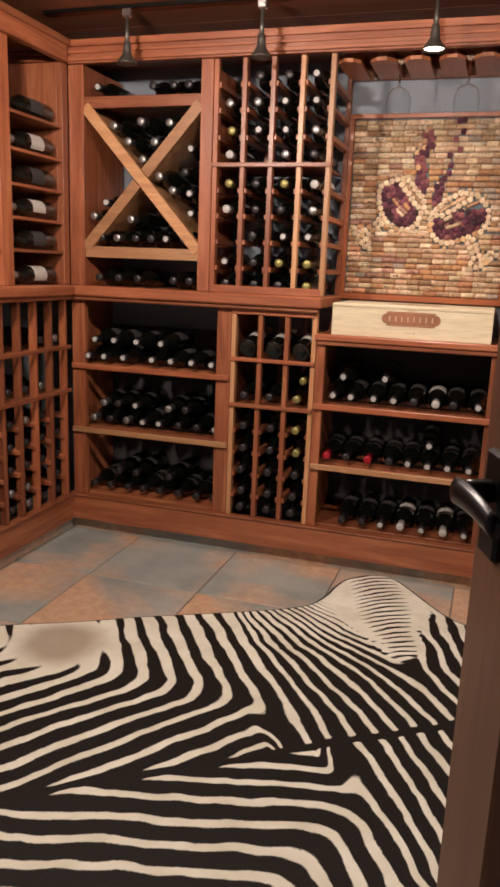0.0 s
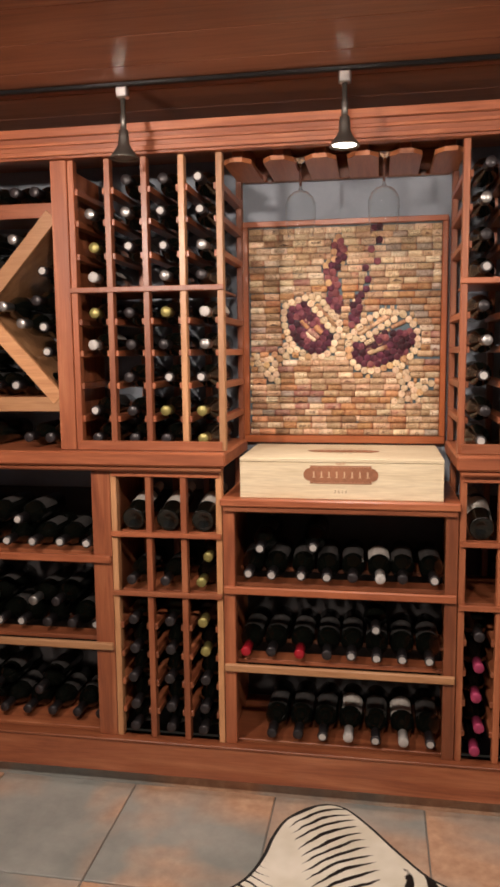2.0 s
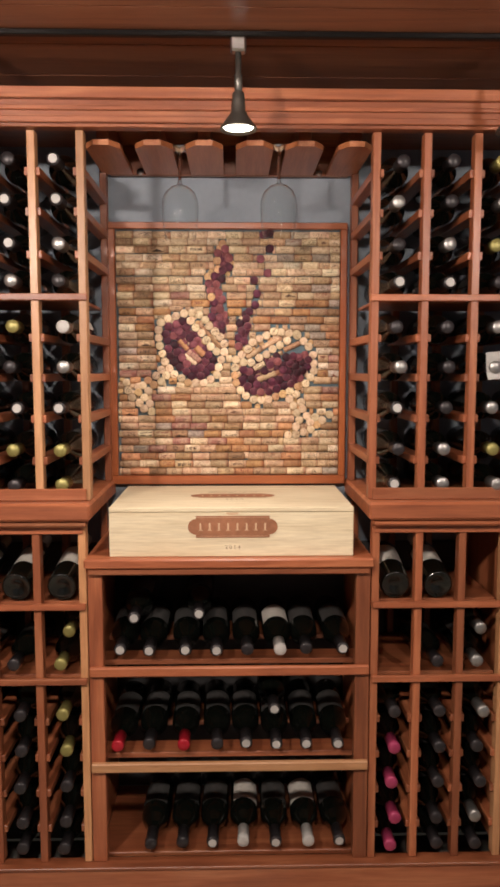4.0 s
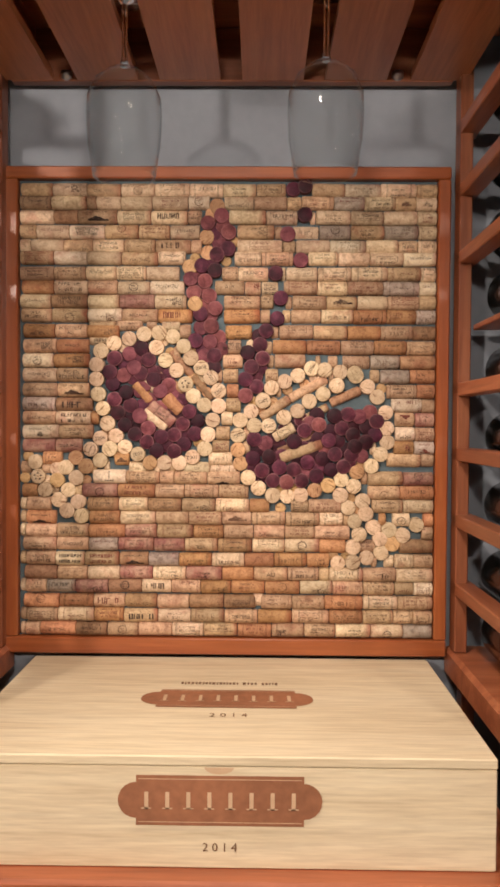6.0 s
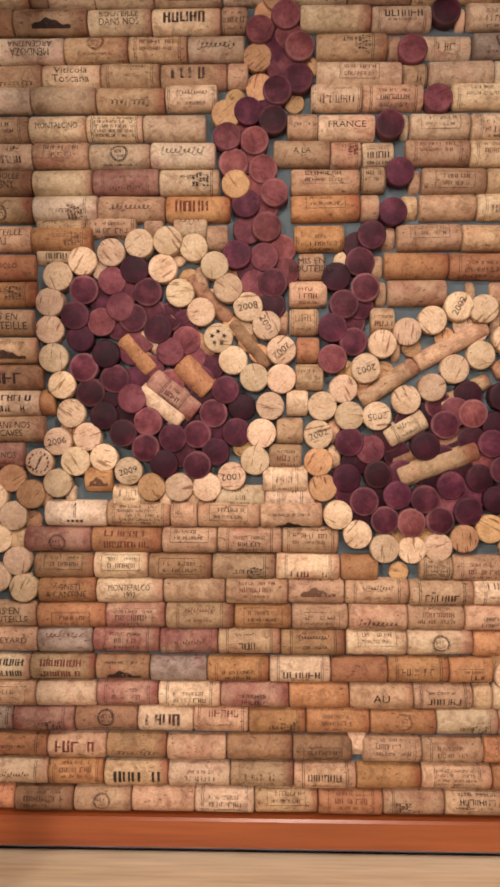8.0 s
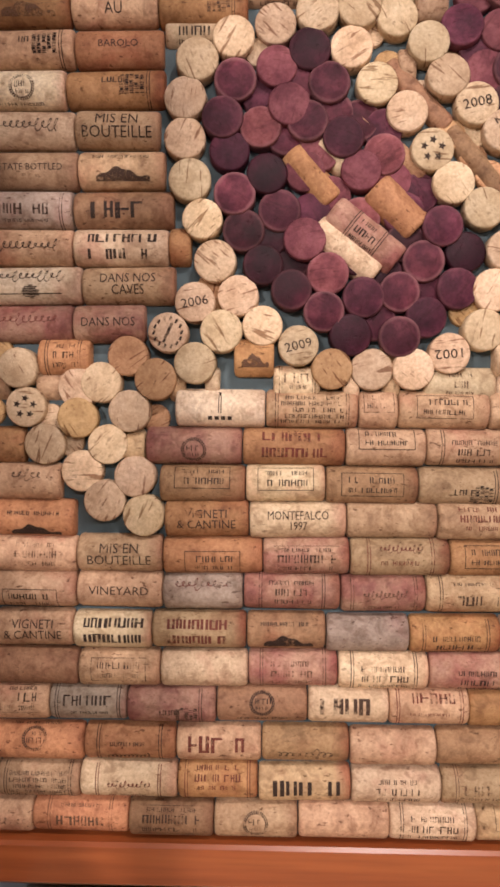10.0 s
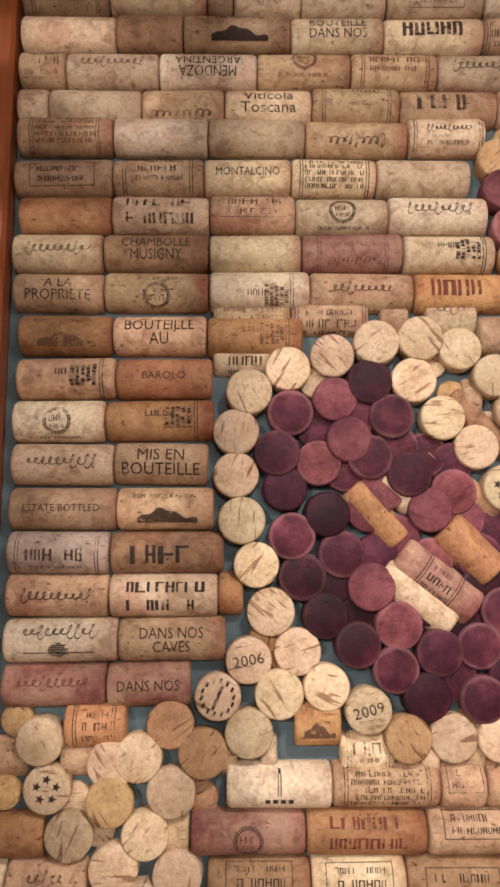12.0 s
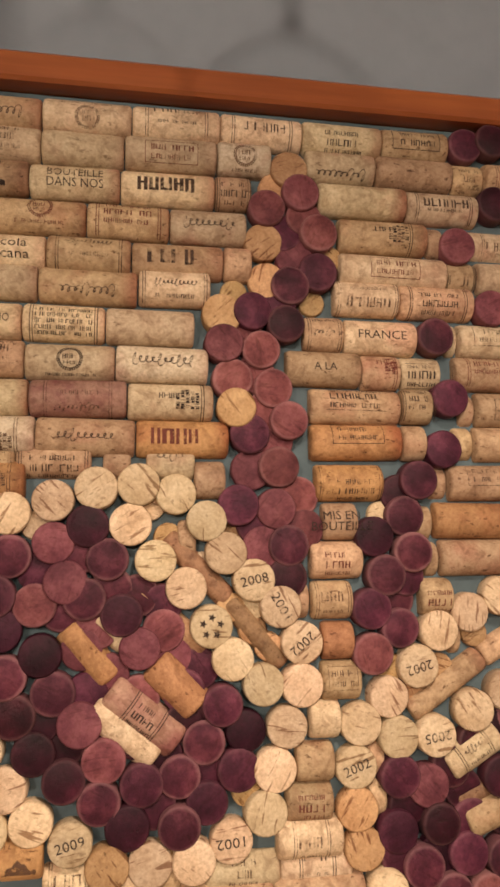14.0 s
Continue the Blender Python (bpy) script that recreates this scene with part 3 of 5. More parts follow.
# ---- stemware rack in the bay ----
SR = thing("glass_rack", (-0.275, 3.03, 1.99), "reddish wooden slatted rack for hanging stemware", "glass rack")
for i in range(6):
    x = -0.5875 + 0.125 * i
    w, y0, y1 = 0.046, FRONT + 0.06, NORTH - 0.03
    if i in (0, 5):
        w = 0.042
    bm = bmesh.new()
    outline = [(-w * 0.45, y0), (w * 0.45, y0), (w, y0 + 0.035), (w, y1), (-w, y1), (-w, y0 + 0.035)]
    low = [bm.verts.new((a, b - 3.03, -0.009)) for a, b in outline]
    top = [bm.verts.new((a, b - 3.03, 0.004)) for a, b in outline]
    bm.faces.new(low[::-1])
    bm.faces.new(top)
    for k in range(6):
        bm.faces.new((low[k], low[(k + 1) % 6], top[(k + 1) % 6], top[k]))
    bmesh.ops.recalc_face_normals(bm, faces=bm.faces)
    part("slat", bm, LIT_SLAT_WOOD, SR, at=(x, 3.03, 1.99))
    board("slat_web", x - 0.016, x + 0.016, y0 + 0.03, y1, 1.9945, 2.0615, SR)
board("cross_bar", -0.61, 0.06, NORTH - 0.0295, NORTH - 0.012, 1.98, 2.06, SR)
for gx in (-0.525, -0.025):
    bm = lathe([(0.002, -0.012), (0.009, -0.008), (0.009, 0.0)], 12)
    part("end_stop", bm, STEEL, SR, "small pale end stop", at=(gx, NORTH - 0.032, 1.992), smooth=True)


def wine_glass(x, y, label):
    g = thing("wine_glass", (x, y, 1.996), label, "wine glass", "hanging wine glasses")
    foot = [(0.002, 0.004), (0.033, 0.0028), (0.034, 0.0012), (0.033, 0.0), (0.012, -0.003), (0.0042, -0.010)]
    part("foot", lathe(foot, 32), SOLID_GLASS, g, smooth=True)
    part("stem", lathe([(0.0042, -0.011), (0.0036, -0.03), (0.0036, -0.075), (0.006, -0.087)], 20), SOLID_GLASS, g, smooth=True)
    out = [(0.006, -0.088), (0.022, -0.094), (0.038, -0.108), (0.0465, -0.128), (0.0475, -0.150), (0.0458, -0.185), (0.0418, -0.207), (0.0395, -0.225)]
    inn = [(r - 0.0011, z) for r, z in out[::-1]]
    inn[0] = (out[-1][0] - 0.0022, out[-1][1] + 0.0004)
    inn[-1] = (0.003, -0.0905)
    part("bowl", lathe(out + inn, 40), GLASS, g, smooth=True)
    return g


wine_glass(-0.402, 3.0, "clear wine glass hanging upside down from the slats")
wine_glass(-0.150, 2.985, "clear wine glass hanging upside down from the slats")


# ---- lettering ----
LETTERS = {}


def letters(body, size, bend=0.0, width=0.0):
    """Flat lettering in x and y, centred; bent round a cylinder along x when bend is its radius."""
    key = (body, size, bend, width)
    if key in LETTERS:
        return LETTERS[key]
    cu = bpy.data.curves.new("lettering", "FONT")
    cu.body, cu.size, cu.align_x, cu.align_y, cu.resolution_u, cu.space_line, cu.offset = body, size, "CENTER", "CENTER", 2, 0.85, 0.0
    ob = new("lettering", cu)
    dg = bpy.context.evaluated_depsgraph_get()
    dg.update()
    me = bpy.data.meshes.new_from_object(ob.evaluated_get(dg))
    bpy.data.objects.remove(ob)
    bpy.data.curves.remove(cu)
    bm = bmesh.new()
    bm.from_mesh(me)
    bpy.data.meshes.remove(me)
    if width and bm.verts:
        xs = [v.co.x for v in bm.verts]
        k = width / (max(xs) - min(xs))
        for v in bm.verts:
            v.co.x *= k
    if bend:
        ys = [v.co.y for v in bm.verts]
        n = int((max(ys) - min(ys)) / 0.0014) + 1
        for i in range(1, n):
            y = min(ys) + (max(ys) - min(ys)) * i / n
            bmesh.ops.bisect_plane(bm, geom=bm.verts[:] + bm.edges[:] + bm.faces[:], plane_co=(0, y, 0), plane_no=(0, 1, 0))
        wrap(bm, bend)
    LETTERS[key] = bm
    return bm


def wrap(bm, r):
    for v in bm.verts:
        a = v.co.y / (r - 0.0002)
        v.co = (v.co.x, -r * math.cos(a), r * math.sin(a))


def quads(bm, rects, strips=1):
    for x0, x1, y0, y1 in rects:
        n = max(1, int(strips * (y1 - y0) / 0.0014) + 1) if strips > 1 else 1
        for i in range(n):
            a, b = y0 + (y1 - y0) * i / n, y0 + (y1 - y0) * (i + 1) / n
            bm.faces.new([bm.verts.new(p) for p in ((x0, a, 0), (x1, a, 0), (x1, b, 0), (x0, b, 0))])


def word_bars(rng, width, y, h, unit):
    """Plain letter-sized bars in a line."""
    out, x = [], -width / 2
    while x < width / 2 - unit * 0.4:
        w = unit * rng.uniform(0.45, 0.9)
        if rng.random() < 0.88:
            out.append((x, x + w * 0.78, y - h / 2 * rng.uniform(0.8, 1), y + h / 2 * rng.uniform(0.8, 1)))
        x += w + unit * 0.18
    return out


# ---- wooden wine case ----
BX0, BX1, BY0, BY1, BZ0, BZ1 = -0.574, 0.031, 2.854, 3.204, 0.9765, 1.1
CASE = thing("wine_case", ((BX0 + BX1) / 2, 3.0, BZ0), "pale pine wine case with a burnt copper-coloured plate print", "wine case")
board("case_front", BX0, BX1, BY0, BY0 + 0.012, BZ0, BZ1 - 0.0125, CASE, PINE, 0.0012)
board("case_back", BX0, BX1, BY1 - 0.012, BY1, BZ0, BZ1 - 0.0125, CASE, PINE, 0.0012)
board("case_side", BX0 + 0.001, BX0 + 0.013, BY0 + 0.0121, BY1 - 0.0121, BZ0, BZ1 - 0.0125, CASE, PINE, 0.0012)
board("case_side", BX1 - 0.013, BX1 - 0.001, BY0 + 0.0121, BY1 - 0.0121, BZ0, BZ1 - 0.0125, CASE, PINE, 0.0012)
board("case_floor", BX0 + 0.0131, BX1 - 0.0131, BY0 + 0.0121, BY1 - 0.0121, BZ0 + 0.001, BZ0 + 0.008, CASE, PINE, 0)
LID = board("lid", BX0 - 0.0005, BX1 + 0.0005, BY0 - 0.0008, BY1, BZ1 - 0.0115, BZ1, CASE, PINE, 0.0015)
_bm = bmesh.new()
_v = [_bm.verts.new((0.016 * math.cos(a), 0, -0.0075 * math.sin(a))) for a in [math.pi * i / 10 for i in range(11)]]
_bm.faces.new(_v)
part("thumb_notch", _bm, BOX_PALE, CASE, "small half-round thumb notch", at=(-0.270, BY0 - 0.0006, BZ1 - 0.0125))


def plate_print(w, h, flip):
    """A burnt plate with rounded ends and an inner line."""
    bm = bmesh.new()
    pts = []
    for s in (1, -1):
        x, r = s * (w / 2 - h * 0.36), h * 0.36
        pts.append((x, s * h / 2))
        pts += [(x + s * r * math.sin(a), s * r * math.cos(a)) for a in [math.pi * i / 10 for i in range(11)]]
        pts.append((x, -s * h / 2))
    bm.faces.new([bm.verts.new((x, y, 0)) for x, y in pts][::-1])
    if bm.faces[:]:
        bmesh.ops.recalc_face_normals(bm, faces=bm.faces)
    return bm


def stand(bm, lying):
    if not lying:
        bmesh.ops.rotate(bm, cent=(0, 0, 0), matrix=Matrix.Rotation(radians(90), 3, "X"), verts=bm.verts)
    return bm


for lying, cx_, w_, h_, at_, yr in ((False, 0, 0.222, 0.055, (-0.269, BY0 - 0.0016, 1.0515), (-0.269, BY0 - 0.0016, 1.0)),
                                    (True, 0, 0.226, 0.064, (-0.269, 3.025, BZ1 + 0.0006), (-0.265, 2.968, BZ1 + 0.0006))):
    part("plate_print", stand(plate_print(w_, h_, 0), lying), BRAND_BURN, CASE, "burnt copper-coloured plate print", at=at_)
    rng = random.Random(4)
    bm = bmesh.new()
    for i in range(8):
        x = -w_ * 0.36 + w_ * 0.72 * i / 7
        quads(bm, [(x - 0.0022, x + 0.0022, -h_ * 0.17, h_ * 0.17), (x - 0.0055, x + 0.0055, -h_ * 0.17, -h_ * 0.145)])
    quads(bm, [(-w_ * 0.40, w_ * 0.40, h_ * 0.42, h_ * 0.435), (-w_ * 0.40, w_ * 0.40, -h_ * 0.435, -h_ * 0.42)])
    off = Vector((0, 0, 0.0004)) if lying else Vector((0, -0.0004, 0))
    part("plate_lettering", stand(bm, lying), BOX_PALE, CASE, "pale bars of lettering on the plate", at=Vector(at_) + off)
    bm = letters("2 0 1 4", 0.017 if lying else 0.0135).copy()
    part("year_print", stand(bm, lying), BOX_INK, CASE, "brown printed year 2014", at=yr)
bm = bmesh.new()
quads(bm, word_bars(random.Random(9), 0.134, 0, 0.010, 0.006))
part("name_bars", bm, BOX_INK, CASE, "brown bars of lettering above the plate", at=(-0.268, 3.083, BZ1 + 0.0006))

# ---- bottles ----
def make_bottle(name, glass, cap, label_mat, label, fat=1.0):
    b = thing(name, (0, 0, 0), label, "wine bottle", "wine bottles")
    r = 0.0372 * fat
    prof = [(r * 0.35, 0.012), (r * 0.82, 0.001), (r * 0.96, 0.002), (r, 0.008), (r, 0.182), (r * 0.97, 0.194), (r * 0.80, 0.210), (r * 0.55, 0.224), (0.0165, 0.236), (0.0145, 0.248), (0.0138, 0.286), (0.0138, 0.294)]
    part("glass_body", lathe(prof, 22), glass, b, smooth=True)
    capm = CAPSULE["dark" if cap == "disc" else cap]
    disc = cap == "disc"
    # light falling on the foil's top is painted as a pale disc
    if disc:
        part("foil_top", lathe([(0.0005, 0.3012), (0.0108, 0.3012), (0.0108, 0.3018), (0.0005, 0.3018)], 16), CAPSULE["white"], b, "pale disc painted for the lit foil top")
    part("capsule", lathe([(0.0152, 0.240), (0.0147, 0.285), (0.0158, 0.287), (0.0158, 0.298), (0.0135, 0.3005), (0.002, 0.301)], 18), capm, b, ("black" if disc else cap) + " foil capsule", smooth=True)
    if label_mat is not None:
        bm = bmesh.new()
        n, ra = 14, r + 0.0004
        cols = []
        for i in range(n + 1):
            a = radians(-62 + 124 * i / n) + math.pi / 2
            cols.append((bm.verts.new((ra * math.cos(a), ra * math.sin(a), 0.075)), bm.verts.new((ra * math.cos(a), ra * math.sin(a), 0.165))))
        for p, q in zip(cols, cols[1:]):
            bm.faces.new((p[0], q[0], q[1], p[1]))
        part("paper_label", bm, label_mat, b, "worn paper label", smooth=True)
    return b


G0, G1 = BOTTLE_GLASS
KINDS = {}
for _k, _g, _l in (("silver", G0, LABEL_SHADED), ("dark", G0, LABEL_SHADED), ("gold", G1, LABEL_SHADED), ("red", G0, LABEL_SHADED), ("pink", G1, LABEL_SHADED), ("white", G0, LABEL_PAPER), ("disc", G0, LABEL_SHADED)):
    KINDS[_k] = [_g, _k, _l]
FIRST = {}
BOTTLE_LABEL = {"silver": "dark glass wine bottle with a silver capsule lying in a rack", "dark": "dark glass wine bottle with a black capsule lying in a rack",
                "gold": "dark glass wine bottle with a yellow-gold capsule in a rack", "red": "dark glass wine bottle with a bright red capsule on a shelf",
                "disc": "dark glass wine bottle with a pale disc on its capsule",
                "pink": "dark glass wine bottle with a magenta capsule in a rack", "white": "dark glass wine bottle with a white label on display"}


def bottle(kind, m):
    if kind not in FIRST:
        b = make_bottle("wine_bottle", *KINDS[kind], BOTTLE_LABEL[kind])
        b.matrix_basis = m
        FIRST[kind] = b
        return b
    return copy_thing(FIRST[kind], m)


RB = random.Random(21)


def any_kind(light=0.55):
    q = RB.random()
    if q < light:
        return "silver" if RB.random() < 0.5 else "disc"
    return "gold" if q > 0.94 else "white" if q > 0.90 else "dark"


def lie_north(x, z, kind=None, tip=None, dip=0.0, turn=None):
    """A bottle lying with its base to the back wall and its neck to the room."""
    tip = 2.852 + RB.uniform(-0.008, 0.012) if tip is None else tip
    bottle(kind or any_kind(), pose(x, tip + 0.301, z, 90 + dip, 0, RB.uniform(-1.5, 1.5)) @ pose(0, 0, 0, 0, 0, RB.uniform(-25, 25) if turn is None else turn))


ROWZ = [1.1185 + 0.0372] + [z + 0.0265 for z in LEVELS[:4]] + [1.612 + 0.0372] + [z + 0.0265 for z in LEVELS[4:]]
for c in range(4):
    for r, z in enumerate(ROWZ):
        for x0, x1, side in ((UL0, UL1, 0), (UR0, UR1, 1)):
            if (side == 0 and c == 0 and r == 8) or RB.random() < 0.04:
                continue
            kind = None
            if (side, c) == (0, 3) and r in (0, 1) or (side, c, r) in ((0, 0, 6), (0, 2, 4), (1, 2, 8)):
                kind = "gold"
            if side == 0 and c == 1:
                kind = "dark" if r < 5 else None
            # black-capped bottles added in the empty-looking cells to keep them dark
            if side == 1 and c == 1:
                kind = "dark" if r in (2, 3, 4, 7, 8) else None
            lie_north(x0 + (x1 - x0) * (c + 0.5) / 4, z, kind)

# bin with the cross
for x, z in ((-1.407, 1.779), (-1.287, 1.773), (-1.535, 1.766), (-1.476, 1.704), (-1.349, 1.699), (-1.406, 1.634)):
    lie_north(x, z, "silver")
for x, z in ((-1.187, 1.674), (-1.217, 1.584), (-1.320, 1.568), (-1.262, 1.514), (-1.187, 1.502), (-1.187, 1.425), (-1.567, 1.462), (-1.625, 1.408), (-1.444, 1.397)):
    lie_north(x, z)
for x in (-1.595, -1.515, -1.440, -1.364, -1.288, -1.213):
    lie_north(x, 1.2838 + 0.0373)
for x in (-1.36, -1.278, -1.201, -1.60):
    lie_north(x, 1.8755 + 0.0373)
for x in (-1.596, -1.515, -1.421, -1.252, -1.185):
    lie_north(x, 1.1185 + 0.0373, "dark")


def shelf_rows(xs, shelf, upper, kind=None, tip=None):
    for x in xs:
        lie_north(x, shelf + 0.0373, kind, tip)
    for x in upper:
        lie_north(x, shelf + 0.0373 + 0.072, kind, tip)


shelf_rows((-1.660, -1.579, -1.487, -1.352, -1.259, -1.168, -1.080), 0.779, (-1.625, -1.534, -1.42, -1.305), "disc")
shelf_rows((-1.655, -1.575, -1.495, -1.415, -1.330, -1.250, -1.150, -1.070), 0.491, (-1.615, -1.535, -1.455, -1.29, -1.21), None, 2.90)
shelf_rows((-1.655, -1.575, -1.495, -1.410, -1.325, -1.240, -1.150, -1.070), 0.1795, (-1.535, -1.45, -1.28), "dark", 2.90)

# lower columns: two over each shelf, single rows below, one on display above
LOWZ = [0.1795 + 0.0373] + [z + 0.0265 for z in (0.262, 0.357, 0.452, 0.547)]
for x0, x1, side in ((-0.981, -0.642, 0), (0.088, 0.415, 1)):
    for c in range(3):
        x = x0 + (x1 - x0) * (c + 0.5) / 3
        for r, z in enumerate(LOWZ):
            kind = "dark"
            if side == 1 and c == 0:
                kind = "pink" if r < 4 else "dark"
            if side == 0 and c == 2 and r in (3, 4):
                kind = "gold"
            if side == 1 and c == 2 and r in (1, 4):
                kind = "silver"
            lie_north(x, z, kind, 2.838 + 0.010 * RB.random())
        if not (side == 1 and c == 0):
            top = "gold" if (side, c) == (0, 2) else "silver" if (side, c) == (1, 2) else "dark"
            lie_north(x - 0.006, 0.6645 + 0.0373, top, 2.852)
            if c == 2:
                lie_north(x + 0.010, 0.6645 + 0.0373 + 0.0735, top, 2.886)
        if not (side == 1 and c == 2):
            bottle("white", pose(x, 2.872, 0.8565 + 0.0385, -90 + 11, 0, RB.uniform(-2, 2)) @ pose(0, 0, 0, 0, 0, 180 + RB.uniform(-20, 20)))

# bay shelves, necks dipping to the front
for s, (shelf, kinds) in enumerate(((0.697, "disc disc disc disc dark disc dark disc"), (0.446, "red dark red dark disc disc disc disc"), (0.180, "- dark dark disc dark disc dark disc"))):
    for i, k in enumerate(kinds.split()):
        if k != "-":
            paper = "white" if (s, i) in ((0, 5), (2, 4), (2, 6)) else k
            lie_north(-0.559 + 0.0805 * i, shelf + 0.0375 + 0.010, paper, 2.862 + 0.012 * RB.random(), 2.6, RB.uniform(-14, 14))
lie_north(-0.520, 0.697 + 0.118, "disc", 2.90, 2.0)
lie_north(-0.362, 0.697 + 0.118, "disc", 2.93, 2.0)
lie_north(-0.165, 0.446 + 0.118, "disc", 2.91, 2.0)
shelf_rows((0.50, 0.60, 0.70, 0.80), 0.779, (), "dark", 2.93)

# side rack: bottles lengthwise on the shelves, necks out below
for a, b in WCELL:
    for z in [LEDGE_T + 0.0005] + WSHELF:
        k = "white" if RB.random() < 0.6 else "dark"
        bottle(k, pose(WD0 - 0.055, b - 0.03, z + 0.0373, 90, 0, 0) @ pose(0, 0, 0, 0, 0, -62 + RB.uniform(-15, 15)))
for y0, y1 in zip(WCOL, WCOL[1:]):
    for z in LOWZ + [0.6645 + 0.0373, 0.8565 + 0.0373]:
        if RB.random() < 0.85:
            bottle("dark" if RB.random() < 0.75 else "silver", pose(WD0 - 0.315, (y0 + y1) / 2, z, 0, 90, 0))

# paper tags on two necks
for x, z in ((0.379, 1.46), (0.50, 1.555)):
    bm = bmesh.new()
    quads(bm, [(-0.026, 0.022, -0.045, 0.022)])
    bmesh.ops.subdivide_edges(bm, edges=bm.edges[:], cuts=3, use_grid_fill=True)
    for v in bm.verts:
        v.co.z = 0.004 * math.sin(v.co.y * 70)
    bmesh.ops.rotate(bm, cent=(0, 0, 0), matrix=Matrix.Rotation(radians(86), 3, "X") @ Matrix.Rotation(radians(6), 3, "Z"), verts=bm.verts)
    t = part("neck_tag", bm, CAPSULE["white"], None, at=(x, 2.862, z))
    sol = t.modifiers.new("thick", "SOLIDIFY")
    sol.thickness = 0.0006
    tagged(t, "curled white paper tag on a bottle neck", "tag", "neck tags")

# ---- zebra hide ----
SPINE = (-0.491, 1.487)
HIDE = [(-1.05, 0.10), (-1.0, 0.45), (-0.93, 0.70), (-0.75, 0.86), (-0.55, 0.88), (-0.30, 0.85), (-0.07, 0.836), (0.23, 0.802), (0.45, 0.785), (0.56, 0.80), (0.65, 0.86), (0.72, 0.93), (0.80, 0.985),
        (0.90, 1.0), (0.965, 0.96), (0.985, 0.85), (0.99, 0.70), (1.01, 0.56), (1.10, 0.44), (1.30, 0.36), (1.55, 0.30), (1.70, 0.16)]
HIDE = HIDE + [(u, -v) for u, v in HIDE[::-1]]


def smooth_loop(pts, n):
    out = []
    for i in range(len(pts)):
        p0, p1, p2, p3 = (Vector(pts[(i + k) % len(pts)]) for k in (-1, 0, 1, 2))
        for j in range(n):
            t = j / n
            out.append(0.5 * ((2 * p1) + (p2 - p0) * t + (2 * p0 - 5 * p1 + 4 * p2 - p3) * t * t + (3 * p1 - p0 - 3 * p2 + p3) * t * t * t))
    return out


def hide_mesh(grow, z0, z1):
    loop = smooth_loop(HIDE, 5)
    if grow:
        n = len(loop)
        loop = [p + Vector(((loop[(i + 1) % n] - loop[i - 1]).y, -(loop[(i + 1) % n] - loop[i - 1]).x)).normalized() * -grow for i, p in enumerate(loop)]
    bm = bmesh.new()
    top = [bm.verts.new((p.x, p.y, z1)) for p in loop]
    low = [bm.verts.new((p.x, p.y, z0)) for p in loop]
    bm.faces.new(top)
    for i in range(len(loop)):
        j = (i + 1) % len(loop)
        bm.faces.new((top[i], top[j], low[j], low[i]))
    bmesh.ops.triangulate(bm, faces=[f for f in bm.faces if len(f.verts) > 4])
    bmesh.ops.recalc_face_normals(bm, faces=bm.faces)
    return bm


RUG = new("zebra_rug")
RUG.matrix_basis = pose(*SPINE, 0, 0, 0, 35.5)
tagged(RUG, "black and cream striped zebra hide lying on slate", "rug")
for _n, _g2, _z0, _z1, _m2 in (("felt_backing", 0.012, 0.0005, 0.003, RUG_TRIM), ("hide", 0.0, 0.003, 0.007, ZEBRA)):
    ob = new(_n, mesh_of(_n, hide_mesh(_g2, _z0, _z1), _m2))
    ob.parent = RUG

# ---- door ----
DOOR = new("door_1")
DOOR.matrix_basis = pose(0.057, 0.588, 0.008, 0, 0, -70)
tagged(DOOR, "brown wooden glazed door standing open with a black lever", "door", kind="structure")


def local_part(name, bm, material, parent, at=(0, 0, 0), label="", smooth=False):
    ob = new(name, mesh_of(name, bm, material, smooth))
    ob.parent, ob.location = parent, at
    return tagged(ob, label) if label else ob


DW, DH = 0.80, 2.03
for x0, x1, z0, z1, nm in ((0, 0.105, 0, DH, "door_stile"), (DW - 0.105, DW, 0, DH, "door_stile"), (0.1055, DW - 0.1055, 0, 0.20, "door_rail"), (0.1055, DW - 0.1055, DH - 0.12, DH, "door_rail")):
    local_part(nm, box_bm(x1 - x0, 0.042, z1 - z0, 0.003), DOOR_WOOD, DOOR, ((x0 + x1) / 2, 0, (z0 + z1) / 2))
pane = local_part("door_pane", box_bm(DW - 0.215, 0.006, DH - 0.325, 0), GLASS, DOOR, (DW / 2, 0, 0.2025 + (DH - 0.325) / 2), "clear glass pane")
pane.visible_shadow = False
HZ = 1.031
lock = local_part("lever_handle", box_bm(0.038, 0.010, 0.090, 0.004), BLACK_METAL, DOOR, (0.052, -0.0265, HZ), "black metal lever handle with a tall plate")
neck = lathe([(0.010, 0.0), (0.009, 0.028)], 14)
bmesh.ops.rotate(neck, cent=(0, 0, 0), matrix=Matrix.Rotation(radians(90), 3, "X"), verts=neck.verts)
local_part("lever_neck", neck, BLACK_METAL, lock, (0, -0.005, 0.012), smooth=True)
arm = bmesh.new()
_rings = []
for i in range(9):
    t = i / 8
    cxx, czz, cyy, rr = 0.080 * t, 0.004 * math.sin(3 * t) - 0.006 * t, -0.033 + 0.004 * t * t, 0.0105 - 0.003 * t
    _rings.append([arm.verts.new((cxx, cyy + 0.6 * rr * math.cos(a), czz + 1.15 * rr * math.sin(a))) for a in [2 * math.pi * k / 12 for k in range(12)]])
for a, b in zip(_rings, _rings[1:]):
    for k in range(12):
        arm.faces.new((a[k], a[(k + 1) % 12], b[(k + 1) % 12], b[k]))
arm.faces.new(_rings[0])
arm.faces.new(_rings[-1][::-1])
